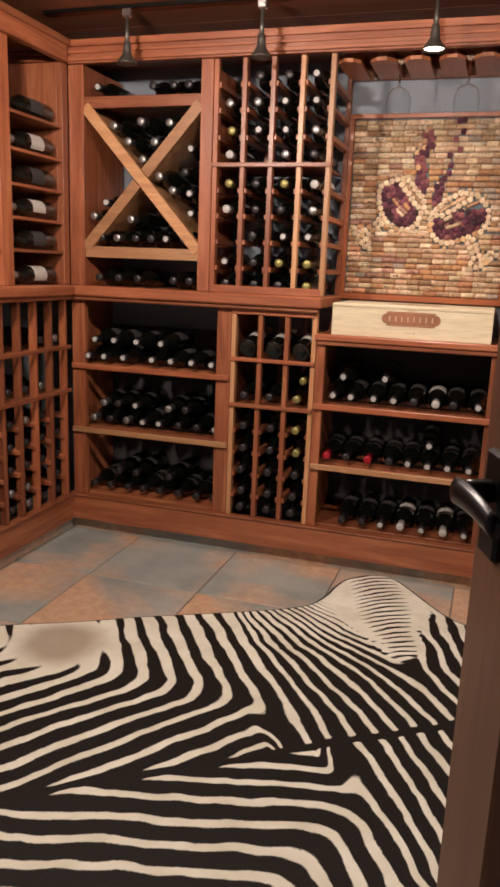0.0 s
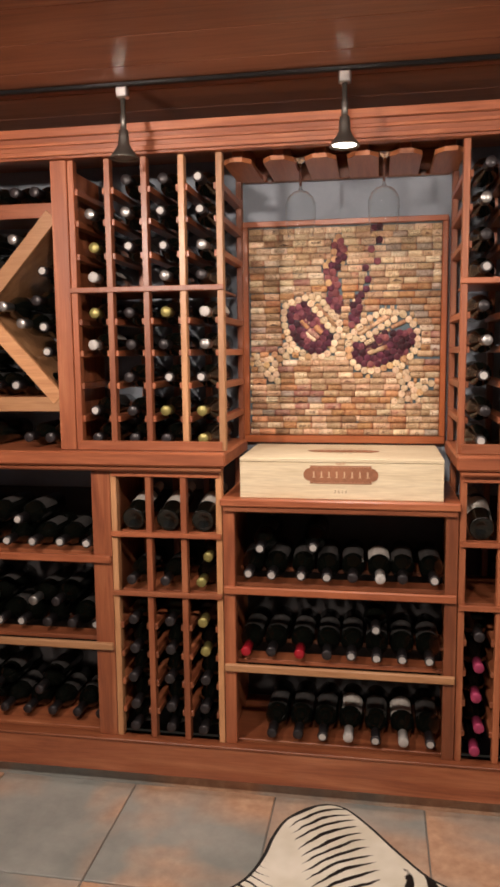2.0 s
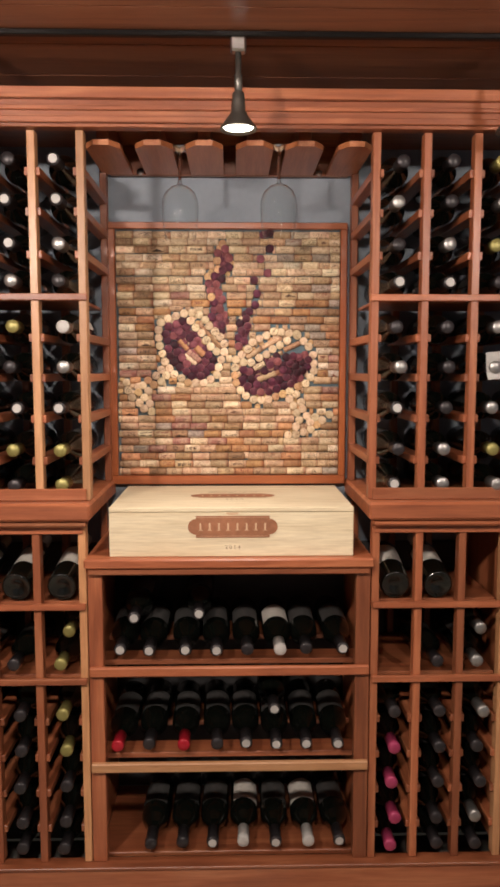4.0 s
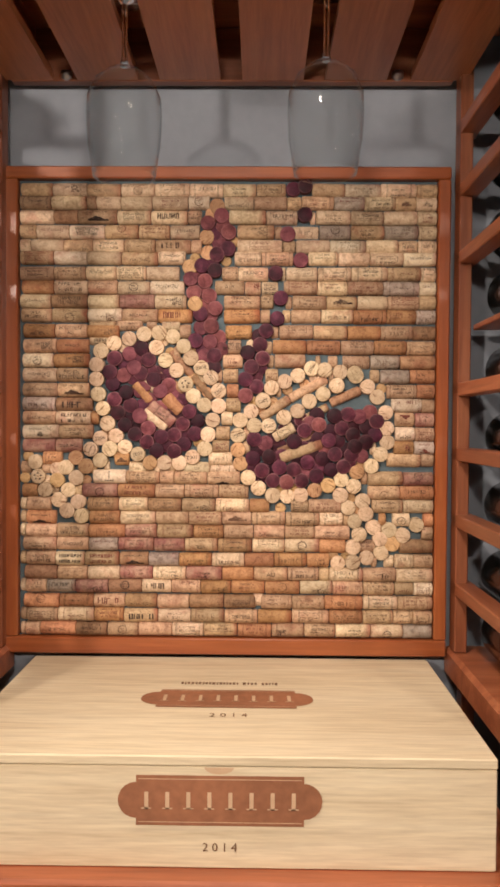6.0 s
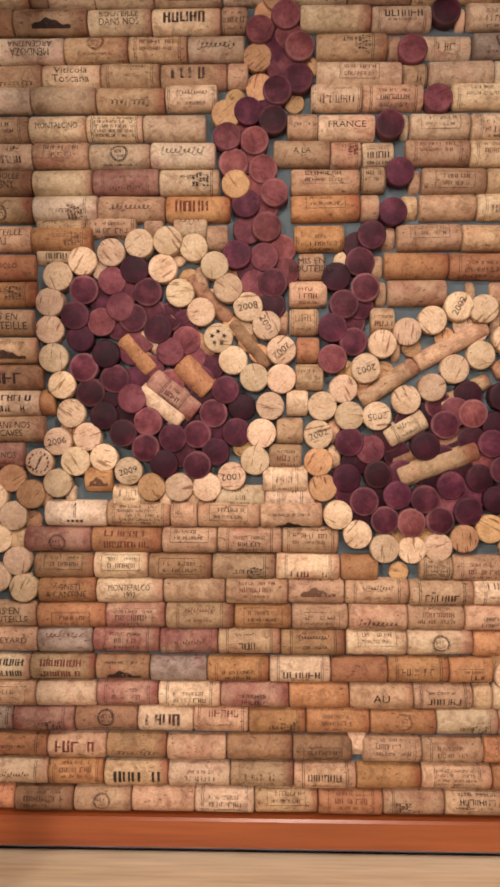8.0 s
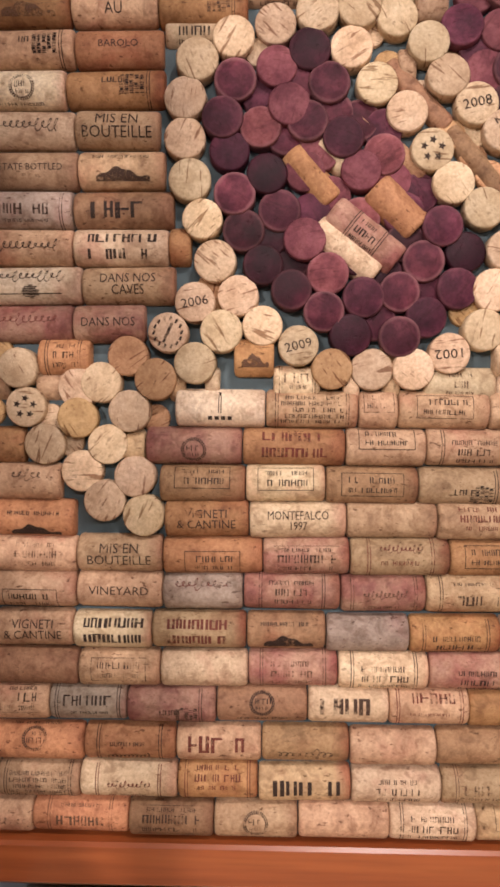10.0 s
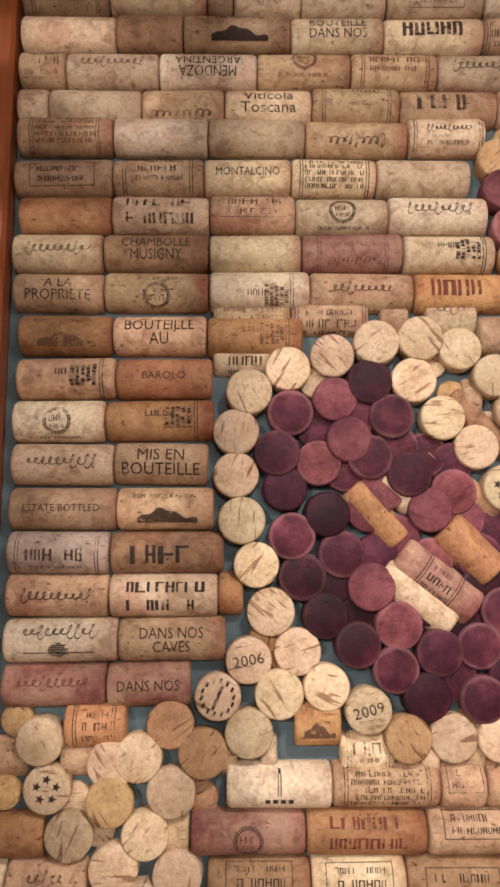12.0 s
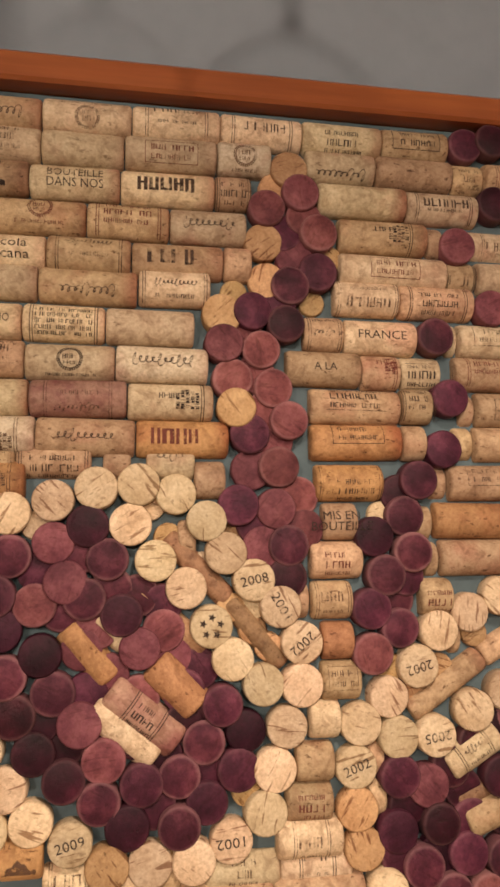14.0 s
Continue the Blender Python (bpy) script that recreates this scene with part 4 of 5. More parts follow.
bmesh.ops.recalc_face_normals(arm, faces=arm.faces)
local_part("lever", arm, BLACK_METAL, lock, (0, 0, 0.012), smooth=True)


# ---- cork picture ----
def cork_stuff(name, pale, mid, dark, pits=0.8, stain=None, rough=0.75, crack=0.0, rim=0.0):
    """Cork: two-scale mottling, dark pits, cracks on the ends and wine stains creeping in from one end."""
    m, nt, b = nodes_of(name)
    v = coords(nt)
    tc = nt.nodes.new("ShaderNodeTexCoord")
    sep = nt.nodes.new("ShaderNodeSeparateXYZ")
    nt.links.new(tc.outputs["Object"], sep.inputs[0])
    info = nt.nodes.new("ShaderNodeObjectInfo")
    chance = math_node(nt, "FRACT", math_node(nt, "MULTIPLY", info.outputs["Random"], 17.31))
    big = noise_of(nt, v, 70, 4, 0.6)
    fine = noise_of(nt, v, 520, 4, 0.7)
    c = ramp(nt, big, (0.3, dark), (0.5, mid), (0.72, pale))
    c = mix(nt, "MULTIPLY", 0.50, c, ramp(nt, fine, (0.34, (0.50, 0.42, 0.36)), (0.62, (1, 1, 1))))
    pit = noise_of(nt, coords(nt, (1, 1, 2.2)), 210, 3, 0.6)
    hole = ramp(nt, pit, (0.31, (1, 1, 1)), (0.37, (0, 0, 0)))
    blot = ramp(nt, noise_of(nt, v, 130, 3, 0.6, 0.6), (0.36, (0.46, 0.36, 0.30)), (0.50, (1, 1, 1)))
    c = mix(nt, "MULTIPLY", 0.25 if crack else 0.50, c, blot)
    c = mix(nt, "MULTIPLY", math_node(nt, "MULTIPLY", hole, pits), c, (0.24, 0.15, 0.10))
    if crack:
        line = ramp(nt, noise_of(nt, coords(nt, (60, 60, 430)), 1.0, 2, 0.5, 0.5), (0.33, (1, 1, 1)), (0.385, (0, 0, 0)))
        c = mix(nt, "MULTIPLY", math_node(nt, "MULTIPLY", line, crack), c, (0.36, 0.24, 0.17))
    if rim:
        away = math_node(nt, "SQRT", math_node(nt, "ADD", math_node(nt, "MULTIPLY", sep.outputs[0], sep.outputs[0]), math_node(nt, "MULTIPLY", sep.outputs[2], sep.outputs[2])))
        away = math_node(nt, "MULTIPLY_ADD", big, 0.004, away)
        ring = ramp(nt, math_node(nt, "MULTIPLY", away, 70.0), (0.78, (0, 0, 0)), (0.90, (1, 1, 1)))
        ring = math_node(nt, "MULTIPLY", ring, math_node(nt, "MULTIPLY", chance, rim))
        c = mix(nt, "MIX", ring, c, (0.36, 0.18, 0.19))
    elif not crack:
        end = math_node(nt, "MULTIPLY_ADD", big, 0.016, sep.outputs[0])
        end = ramp(nt, math_node(nt, "MULTIPLY", end, 25.0), (0.60, (0, 0, 0)), (0.84, (1, 1, 1)))
        c = mix(nt, "MULTIPLY", math_node(nt, "MULTIPLY", end, chance), c, (0.56, 0.27, 0.27))
        s = ramp(nt, noise_of(nt, v, 30, 3, 0.6), (0.56, (0, 0, 0)), (0.70, (1, 1, 1)))
        c = mix(nt, "MULTIPLY", math_node(nt, "MULTIPLY", s, 0.55), c, (0.80, 0.52, 0.52))
    if stain:
        s = ramp(nt, noise_of(nt, v, 38, 3, 0.6), (0.42, (0, 0, 0)), (0.62, (1, 1, 1)))
        c = mix(nt, "MULTIPLY", math_node(nt, "MULTIPLY", s, 0.75), c, stain)
    hsv = nt.nodes.new("ShaderNodeHueSaturation")
    nt.links.new(math_node(nt, "MULTIPLY_ADD", chance, 0.022, 0.488), hsv.inputs["Hue"])
    nt.links.new(c, hsv.inputs["Color"])
    c = shade_by_chance(nt, hsv.outputs[0], 0.76, 1.22)
    nt.links.new(c, b.inputs["Base Color"])
    b.inputs["Roughness"].default_value = rough
    b.inputs["Specular IOR Level"].default_value = 0.2 if rim else 0.4
    h = mix(nt, "SUBTRACT", 0.8, fine, hole)
    bump(nt, b, h, 0.45, 0.0007)
    return m


CORK = {
    "t": cork_stuff("tan_cork", (0.62, 0.45, 0.285), (0.52, 0.355, 0.215), (0.36, 0.23, 0.135)),
    "l": cork_stuff("pale_cork", (0.77, 0.63, 0.435), (0.70, 0.545, 0.36), (0.54, 0.39, 0.25), 0.5),
    "w": cork_stuff("cream_cork", (0.82, 0.72, 0.55), (0.77, 0.65, 0.47), (0.64, 0.51, 0.35), 0.35),
    "o": cork_stuff("orange_cork", (0.56, 0.31, 0.155), (0.47, 0.245, 0.115), (0.35, 0.17, 0.08)),
    "p": cork_stuff("wine_pink_cork", (0.54, 0.35, 0.25), (0.46, 0.28, 0.20), (0.33, 0.18, 0.14), 0.5, (0.60, 0.30, 0.40)),
    "g": cork_stuff("grey_cork", (0.50, 0.42, 0.345), (0.41, 0.335, 0.27), (0.27, 0.215, 0.17)),
    "d": cork_stuff("brown_cork", (0.46, 0.29, 0.165), (0.37, 0.22, 0.12), (0.25, 0.145, 0.08)),
    "e": cork_stuff("cork_end_grain", (0.78, 0.62, 0.43), (0.71, 0.54, 0.355), (0.58, 0.415, 0.255), 0.4, crack=0.85),
    "f": cork_stuff("cork_end_orange", (0.64, 0.42, 0.225), (0.56, 0.35, 0.175), (0.45, 0.26, 0.12), 0.5, crack=0.9),
    "m": cork_stuff("wine_purple_end", (0.165, 0.041, 0.066), (0.080, 0.016, 0.032), (0.038, 0.008, 0.017), 0.3, crack=0.3, rough=0.6, rim=0.5),
    "k": cork_stuff("black_wine_end", (0.072, 0.012, 0.025), (0.034, 0.006, 0.013), (0.017, 0.004, 0.008), 0.3, crack=0.2, rough=0.55, rim=0.25),
    "r": cork_stuff("wine_rose_end", (0.30, 0.105, 0.112), (0.19, 0.056, 0.066), (0.105, 0.027, 0.036), 0.35, crack=0.4, rough=0.65, rim=0.5),
}


def worn_ink(name, color, wear):
    """Printing ink, rubbed away in spots."""
    m = plain(name, color, 0.8, scale=300, amount=0.4)
    nt = m.node_tree
    b = nt.nodes["Principled BSDF"]
    n1 = noise_of(nt, coords(nt), 330, 4, 0.7)
    n2 = noise_of(nt, coords(nt), 60, 2)
    n = math_node(nt, "MULTIPLY_ADD", n2, 0.8, n1)
    nt.links.new(ramp(nt, n, (wear, (0.12, 0.12, 0.12)), (wear + 0.16, (0.9, 0.9, 0.9))), b.inputs["Alpha"])
    return m


INK = worn_ink("faded_cork_ink", (0.075, 0.038, 0.023), 0.74)
INK_BOLD = worn_ink("dark_cork_ink", (0.035, 0.017, 0.011), 0.64)
INK_FAINT = worn_ink("pale_worn_cork_ink", (0.17, 0.085, 0.048), 0.80)
INK_RED = worn_ink("red_brown_cork_ink", (0.19, 0.045, 0.028), 0.70)

ART_Y = 3.2085        # axis of the lying corks
CR = 0.0109          # radius of the lying corks
ER = 0.0113          # radius of those set end on
AX0, AX1, AZ0, AZ1 = -0.6005, 0.040, 1.131, 1.834
ART = thing("cork_picture", ((AX0 + AX1) / 2, ART_Y, 1.106), "framed picture of wine corks with two purple grapes", "picture")
board("backing_board", AX0 + 0.0005, AX1 - 0.0005, 3.2090, 3.2225, AZ0 + 0.0005, AZ1 - 0.0005, ART, BOARD_TEAL, 0)
board("frame_bar", AX0 - 0.019, AX1 + 0.019, 3.195, 3.2120, AZ1, AZ1 + 0.0185, ART, FRAME_WOOD, 0.002)
board("frame_bar", AX0 - 0.019, AX1 + 0.019, 3.195, 3.2120, AZ0 - 0.025, AZ0, ART, FRAME_WOOD, 0.002)
board("frame_bar", AX0 - 0.019, AX0, 3.1955, 3.2120, AZ0 + 0.0003, AZ1 - 0.0003, ART, FRAME_WOOD, 0.002)
board("frame_bar", AX1, AX1 + 0.019, 3.1955, 3.2120, AZ0 + 0.0003, AZ1 - 0.0003, ART, FRAME_WOOD, 0.002)

CORK_MESH = {}


def cork_mesh(length, tone, r=CR):
    key = (round(length, 3), tone, round(r, 4))
    if key not in CORK_MESH:
        h, e = key[0] / 2 - 0.0003, 0.0009
        bm = lathe([(r - 0.0020, -h), (r - 0.0007, -h + 0.0006), (r, -h + 0.0022), (r, h - 0.0022), (r - 0.0007, h - 0.0006), (r - 0.0020, h)], 20)
        bmesh.ops.rotate(bm, cent=(0, 0, 0), matrix=Matrix.Rotation(radians(90), 3, "Y"), verts=bm.verts)
        CORK_MESH[key] = mesh_of("cork", bm, CORK[tone], True)
    return CORK_MESH[key]


RC = random.Random(5)


def strokes(rng, width, y, h, unit):
    """A line of writing as thin upright bars."""
    out, x = [], -width / 2
    while x < width / 2 - unit * 0.4:
        w = unit * rng.uniform(0.55, 0.95)
        if rng.random() < 0.88:
            lo, hi = y - h / 2 * rng.uniform(0.8, 1), y + h / 2 * rng.uniform(0.8, 1)
            thin = w * rng.uniform(0.22, 0.34)
            out.append((x, x + thin, lo, hi))
            if rng.random() < 0.65:
                out.append((x + w - thin, x + w, lo, hi))
            if rng.random() < 0.6:
                out.append((x, x + w, *rng.choice(((lo, lo + h * 0.14), (hi - h * 0.14, hi), (y - h * 0.07, y + h * 0.07)))))
        x += w + unit * 0.2
    return out


def scribble(rng, width, y, h):
    """A flowing line of handwriting, only its loops."""
    out, n = [], int(width / 0.00016)
    loops = width / (h * 0.42)
    tall = [rng.choice((0.35, 0.45, 0.6, 1.15)) for k in range(int(loops) + 2)]
    for i in range(n):
        q = loops * i / n
        a, k = 2 * math.pi * q, tall[int(q)]
        x, z = -width / 2 + width * i / n + h * 0.15 * math.cos(a) + h * 0.10 * k * math.sin(a), y + h * 0.36 * k * math.sin(a)
        out.append((x, x + 0.00055, z - 0.00026, z + 0.00026))
    return out


def ring_rects(cx, cy, r):
    return [(cx + r * math.cos(q) - 0.0004, cx + r * math.cos(q) + 0.0004, cy + r * math.sin(q) - 0.0005, cy + r * math.sin(q) + 0.0005) for q in [0.19 * i for i in range(33)]]


def print_mesh(seed, half, style=None, ink=None):
    """Worn printing on a cork: rings near the ends, borders, crests and plain bars of writing."""
    rng = random.Random(seed)
    bm = bmesh.new()
    style = seed % 14 if style is None else style
    rects = []
    if style in (0, 1, 3, 5, 6, 10, 13):
        for x in ([-half, half] if style != 3 else [half - 0.001]):
            s = 1 if x > 0 else -1
            rects += [(x - 0.00024, x + 0.00024, -0.016, 0.016), (x - s * 0.0015 - 0.0002, x - s * 0.0015 + 0.0002, -0.016, 0.016)]
    if style in (0, 2, 5):
        for y, h in ((0.0046, 0.0032), (-0.0010, 0.0042), (-0.0064, 0.0028)):
            rects += strokes(rng, half * rng.uniform(1.1, 1.6), y, h, h * 0.85)
    elif style in (1, 6):
        rects += strokes(rng, half * 1.5, rng.uniform(-0.002, 0.003), 0.0062, 0.0050)
        rects += strokes(rng, half * 1.2, -0.0066, 0.0020, 0.0018)
    elif style == 3:
        for i in range(5):
            x = half * (0.15 + 0.14 * i)
            rects += [(x + q[2] * 0.2, x + q[3] * 0.2 + 0.0016, q[0] * 0.7, q[1] * 0.7) for q in strokes(rng, 0.016, 0, 0.004, 0.0026)]
        rects += strokes(rng, half * 0.7, 0.002, 0.0036, 0.003)
    elif style in (4, 11):
        x0, x1 = -half * 0.85, half * 0.85
        rects += [(x0, x1, 0.0070, 0.0074), (x0, x1, -0.0064, -0.0060), (x0, x0 + 0.0004, -0.0060, 0.0070), (x1 - 0.0004, x1, -0.0060, 0.0070)]
        rects += strokes(rng, half * 1.3, 0.0030, 0.0038, 0.0032) + strokes(rng, half * 1.3, -0.0026, 0.0030, 0.0026)
    elif style == 7:
        for r in (0.0068, 0.0058):
            rects += ring_rects(0, 0, r)
        rects += strokes(rng, 0.008, 0.0012, 0.0034, 0.0026) + strokes(rng, 0.007, -0.0026, 0.0022, 0.0018)
        rects += strokes(rng, half * 1.5, -0.0096, 0.0022, 0.002)
    elif style == 8:
        rects += scribble(rng, half * 1.7, 0.0010, 0.0085)
    elif style == 9:
        for y, h in ((0.0060, 0.0024), (0.0010, 0.0050), (-0.0050, 0.0032)):
            rects += strokes(rng, half * 1.75, y, h, h * 0.85)
        rects += [(-half, half, 0.0082, 0.0085), (-half, half, -0.0081, -0.0078)]
    elif style == 10:
        rects += scribble(rng, half * 1.3, 0.0040, 0.0055) + strokes(rng, half * 1.2, -0.0040, 0.0026, 0.0022)
    elif style == 12:
        for i in range(44):
            x = -half * 0.7 + half * 0.035 * i
            top = 0.0052 * math.exp(-((i - 18) / 13.0) ** 2) + 0.0006 * math.sin(i * 0.5)
            rects += [(x, x + half * 0.0345, -0.0085, -0.0062 + top)]
        rects += strokes(rng, half * 1.6, 0.0058, 0.0026, 0.0022)
    elif style == 13:
        for y in (0.0062, 0.0026, -0.0010, -0.0046, -0.0080):
            rects += strokes(rng, half * 1.7, y, 0.0026, 0.0022)
    elif style == 20:
        rects += [(x0 - 0.0002, x1 + 0.0004, a, b) for x0, x1, a, b in strokes(rng, half * 1.75, 0.0, 0.0098, 0.0078)]
    elif style == 21:
        rects += [(x0 - 0.0001, x1 + 0.0003, a, b) for y in (0.0050, -0.0042) for x0, x1, a, b in strokes(rng, half * 1.75, y, 0.0060, 0.0052)]
    elif style == 22:
        rects += scribble(rng, half * 1.75, 0.0046, 0.0085)
        for i in range(9):
            y = -0.0085 + 0.0009 * i
            w = 0.0056 * math.sqrt(max(0.05, 1 - (i / 4 - 1) ** 2))
            rects += [(-w, w * rng.uniform(0.5, 1), y, y + 0.0006)]
        rects += [(-half * 0.85, half * 0.85, -0.0060, -0.0054)]
    elif style == 23:
        rects += [(-0.0009, -0.0004, -0.004, 0.006), (0.0004, 0.0009, -0.004, 0.006), (-0.0006, 0.0006, 0.006, 0.0088)]
        rects += [(q - 0.0012, q + 0.0012, -0.0082, -0.0058) for q in (-0.0055, -0.0018, 0.0018, 0.0055)]
    quads(bm, rects, 2)
    wrap(bm, CR + 0.00018)
    bmesh.ops.recalc_face_normals(bm, faces=bm.faces)
    return mesh_of("print", bm, ink or (INK, INK, INK_FAINT, INK_BOLD, INK_RED)[seed * 7 % 5])


PRINT_LONG = [print_mesh(s, 0.0185) for s in range(70)]
PRINT_SHORT = [print_mesh(s, 0.010) for s in range(28)]
# marks that set single corks apart, by row and cork; None leaves a cork bare
MARKS = {
    (16, 1): (20, INK_BOLD), (10, 4): (20, INK_RED), (5, 5): (20, INK), (31, 3): (20, INK_BOLD), (31, 0): (13, INK), (17, 1): (21, INK_BOLD), (22, 2): (21, INK_RED), (17, 0): (8, INK_BOLD),
    (18, 0): (22, INK_BOLD), (14, 0): (8, INK_BOLD), (19, 0): (8, INK_RED), (21, 1): (23, INK_BOLD), (21, 2): (13, INK), (27, 3): (12, INK_BOLD), (6, 1): None, (6, 2): None, (7, 4): None,
    (8, 1): (21, INK), (8, 3): (7, INK_BOLD), (8, 4): (8, INK_BOLD), (9, 4): (3, INK_BOLD), (7, 0): (4, INK_BOLD), (16, 0): (1, INK), (13, 0): (7, INK), (13, 1): (3, INK_BOLD),
    (15, 1): (12, INK), (11, 0): (12, INK_FAINT), (11, 5): (20, INK_RED), (28, 2): None, (1, 0): None, (2, 1): None, (2, 4): None, (30, 2): (20, INK_RED), (23, 3): (4, INK_BOLD), (27, 1): (21, INK_BOLD),
    (27, 2): (21, INK_RED), (29, 4): (20, INK), (12, 0): (3, INK_BOLD), (3, 4): (20, INK), (4, 1): (8, INK_RED), (4, 5): (8, INK_BOLD), (3, 2): (12, INK_BOLD), (9, 0): (8, INK),
}
MARK_MESH = {}
WORD_MESH = {}


def word_print(body, size, width):
    key = (body, size, width)
    if key not in WORD_MESH:
        WORD_MESH[key] = mesh_of("print", letters(body, size, CR + 0.00018, width).copy(), INK_BOLD)
    return WORD_MESH[key]


# readable words, by row from the top and cork from the left edge
WORDS = {
    (4, 2): ("MENDOZA\nARGENTINA", 0.0078, 0.036, 180), (5, 3): ("Viticola\nToscana", 0.0080, 0.030, 0), (7, 2): ("MONTALCINO", 0.0066, 0.034, 0),
    (3, 3): ("BOUTEILLE\nDANS NOS", 0.0072, 0.032, 0), (9, 1): ("CHAMBOLLE\nMUSIGNY", 0.0080, 0.036, 0), (10, 0): ("A LA\nPROPRIETE", 0.0078, 0.034, 0),
    (11, 1): ("BOUTEILLE\nAU", 0.0088, 0.036, 0), (12, 1): ("BAROLO", 0.0056, 0.022, 0), (14, 1): ("MIS EN\nBOUTEILLE", 0.0090, 0.039, 0),
    (18, 1): ("DANS NOS\nCAVES", 0.0078, 0.031, 0), (19, 1): ("DANS NOS", 0.0070, 0.030, 0), (24, 2): ("MONTEFALCO\n1997", 0.0070, 0.034, 0),
    (25, 1): ("MIS EN\nBOUTEILLE", 0.0080, 0.036, 0), (27, 0): ("VIGNETI\n& CANTINE", 0.0074, 0.033, 0), (24, 1): ("VIGNETI\n& CANTINE", 0.0070, 0.033, 0),
    (15, 0): ("ESTATE BOTTLED", 0.0052, 0.038, 0), (26, 1): ("VINEYARD", 0.0066, 0.034, 0),
    (28, 7): ("AU", 0.0090, 0.013, 0), (12, 2): ("MIS EN\nBOUTEILLE", 0.0074, 0.036, 0), (7, 6): ("FRANCE", 0.0074, 0.030, 0), (8, 5): ("A LA", 0.0066, 0.014, 0),
}
ENDS = []
LYING = []
ROW = [0]


def lying_cork(x0, x1, z, tone, word=None, place=None):
    length = x1 - x0
    LYING.append((x0, x1, z))
    ob = put(new("cork", cork_mesh(length, tone)), ART, ((x0 + x1) / 2, ART_Y + RC.uniform(-0.0012, 0.0010), z + RC.uniform(-0.0006, 0.0006)))
    ob.rotation_euler = (radians(RC.uniform(-6, 6)), radians(RC.uniform(-0.9, 0.9)), radians(RC.uniform(-0.8, 0.8)))
    if word:
        pr = new("print", word_print(word[0], word[1], word[2]))
        pr.parent = ob
        if word[3]:
            pr.rotation_euler = (0, radians(180), 0)
        ob.rotation_euler[0] = 0
    elif place in MARKS:
        if MARKS[place]:
            key = (*place, length > 0.041)
            if key not in MARK_MESH:
                MARK_MESH[key] = print_mesh(sum(place), min(0.0205, length * 0.40), *MARKS[place])
            new("print", MARK_MESH[key]).parent = ob
    elif length > 0.020 and RC.random() < 0.86:
        pr = new("print", RC.choice(PRINT_LONG if length > 0.041 else PRINT_SHORT))
        pr.parent = ob
        pr.rotation_euler = (radians(RC.uniform(-30, 30)), radians(RC.choice((0, 0, 0, 180))), 0)
    return ob


def free_spans(z, x0, x1, size=0.0112):
    spans = [(x0, x1)]
    for ex, ez in ENDS:
        d = abs(ez - z)
        if d < 0.0165:
            h = size * math.sqrt(max(0.0, 1 - (d / 0.0175) ** 2))
            new_spans = []
            for a, b in spans:
                if ex + h <= a or ex - h >= b:
                    new_spans.append((a, b))
                    continue
                if ex - h - a > 0.006:
                    new_spans.append((a, ex - h))
                if b - ex - h > 0.006:
                    new_spans.append((ex + h, b))
            spans = new_spans
    return spans


def in_grape(x, z):
    for cx, cz, a, b, tilt in ((-0.392, 1.495, 0.094, 0.066, -0.95), (-0.140, 1.450, 0.106, 0.072, 0.38)):
        dx, dz = x - cx, z - cz
        u, w = dx * math.cos(tilt) + dz * math.sin(tilt), -dx * math.sin(tilt) + dz * math.cos(tilt)
        if (u / a) ** 2 + (w / b) ** 2 < 1:
            return True
    return False


def stub(a, b, z):
    """Cut corks that fill what is left of a row."""
    n = max(1, round((b - a) / 0.048))
    for i in range(n):
        p, q = a + (b - a) * i / n, a + (b - a) * (i + 1) / n
        if q - p > 0.0075 and not in_grape((p + q) / 2, z):
            lying_cork(p, q, z, RC.choice("tlltt")).location.y += 0.0045


def cork_row(z, runs, tones, rest):
    """One row of the picture: the joints of each run, then free lengths from rest to the frame."""
    ROW[0] += 1
    n = 0
    for run in runs:
        for a, b in zip(run, run[1:]):
            tone = tones[n] if n < len(tones) else RC.choice("tttlo")
            word = WORDS.get((ROW[0], n))
            spans = free_spans(z, a, b)
            for p, q in spans:
                if q - p > 0.0115:
                    lying_cork(p, q, z, tone, word if len(spans) == 1 else None, (ROW[0], n))
            n += 1
    taken = [(run[0], run[-1]) for run in runs]
    for a, b in free_spans(z, AX0 + 0.002, rest, 0.0078):
        for p, q in sorted(taken):
            if a < p - 0.008 and p < b:
                stub(a, p - 0.0004, z)
            if q > a:
                a = max(a, min(b, q))
        if b - a > 0.008:
            stub(a, b - 0.0004, z)
    for a, b in free_spans(z, rest, AX1 - 0.001):
        while b - a > 0.007:
            step = RC.uniform(0.045, 0.055)
            if b - a - step < 0.016:
                step = b - a if b - a < 0.058 else (b - a) / 2
            lying_cork(a, min(b, a + step), z, RC.choice("tttttlloopdgw" if ROW[0] > 9 else "llllltgtw"))
            a += step


END_MESH = {}


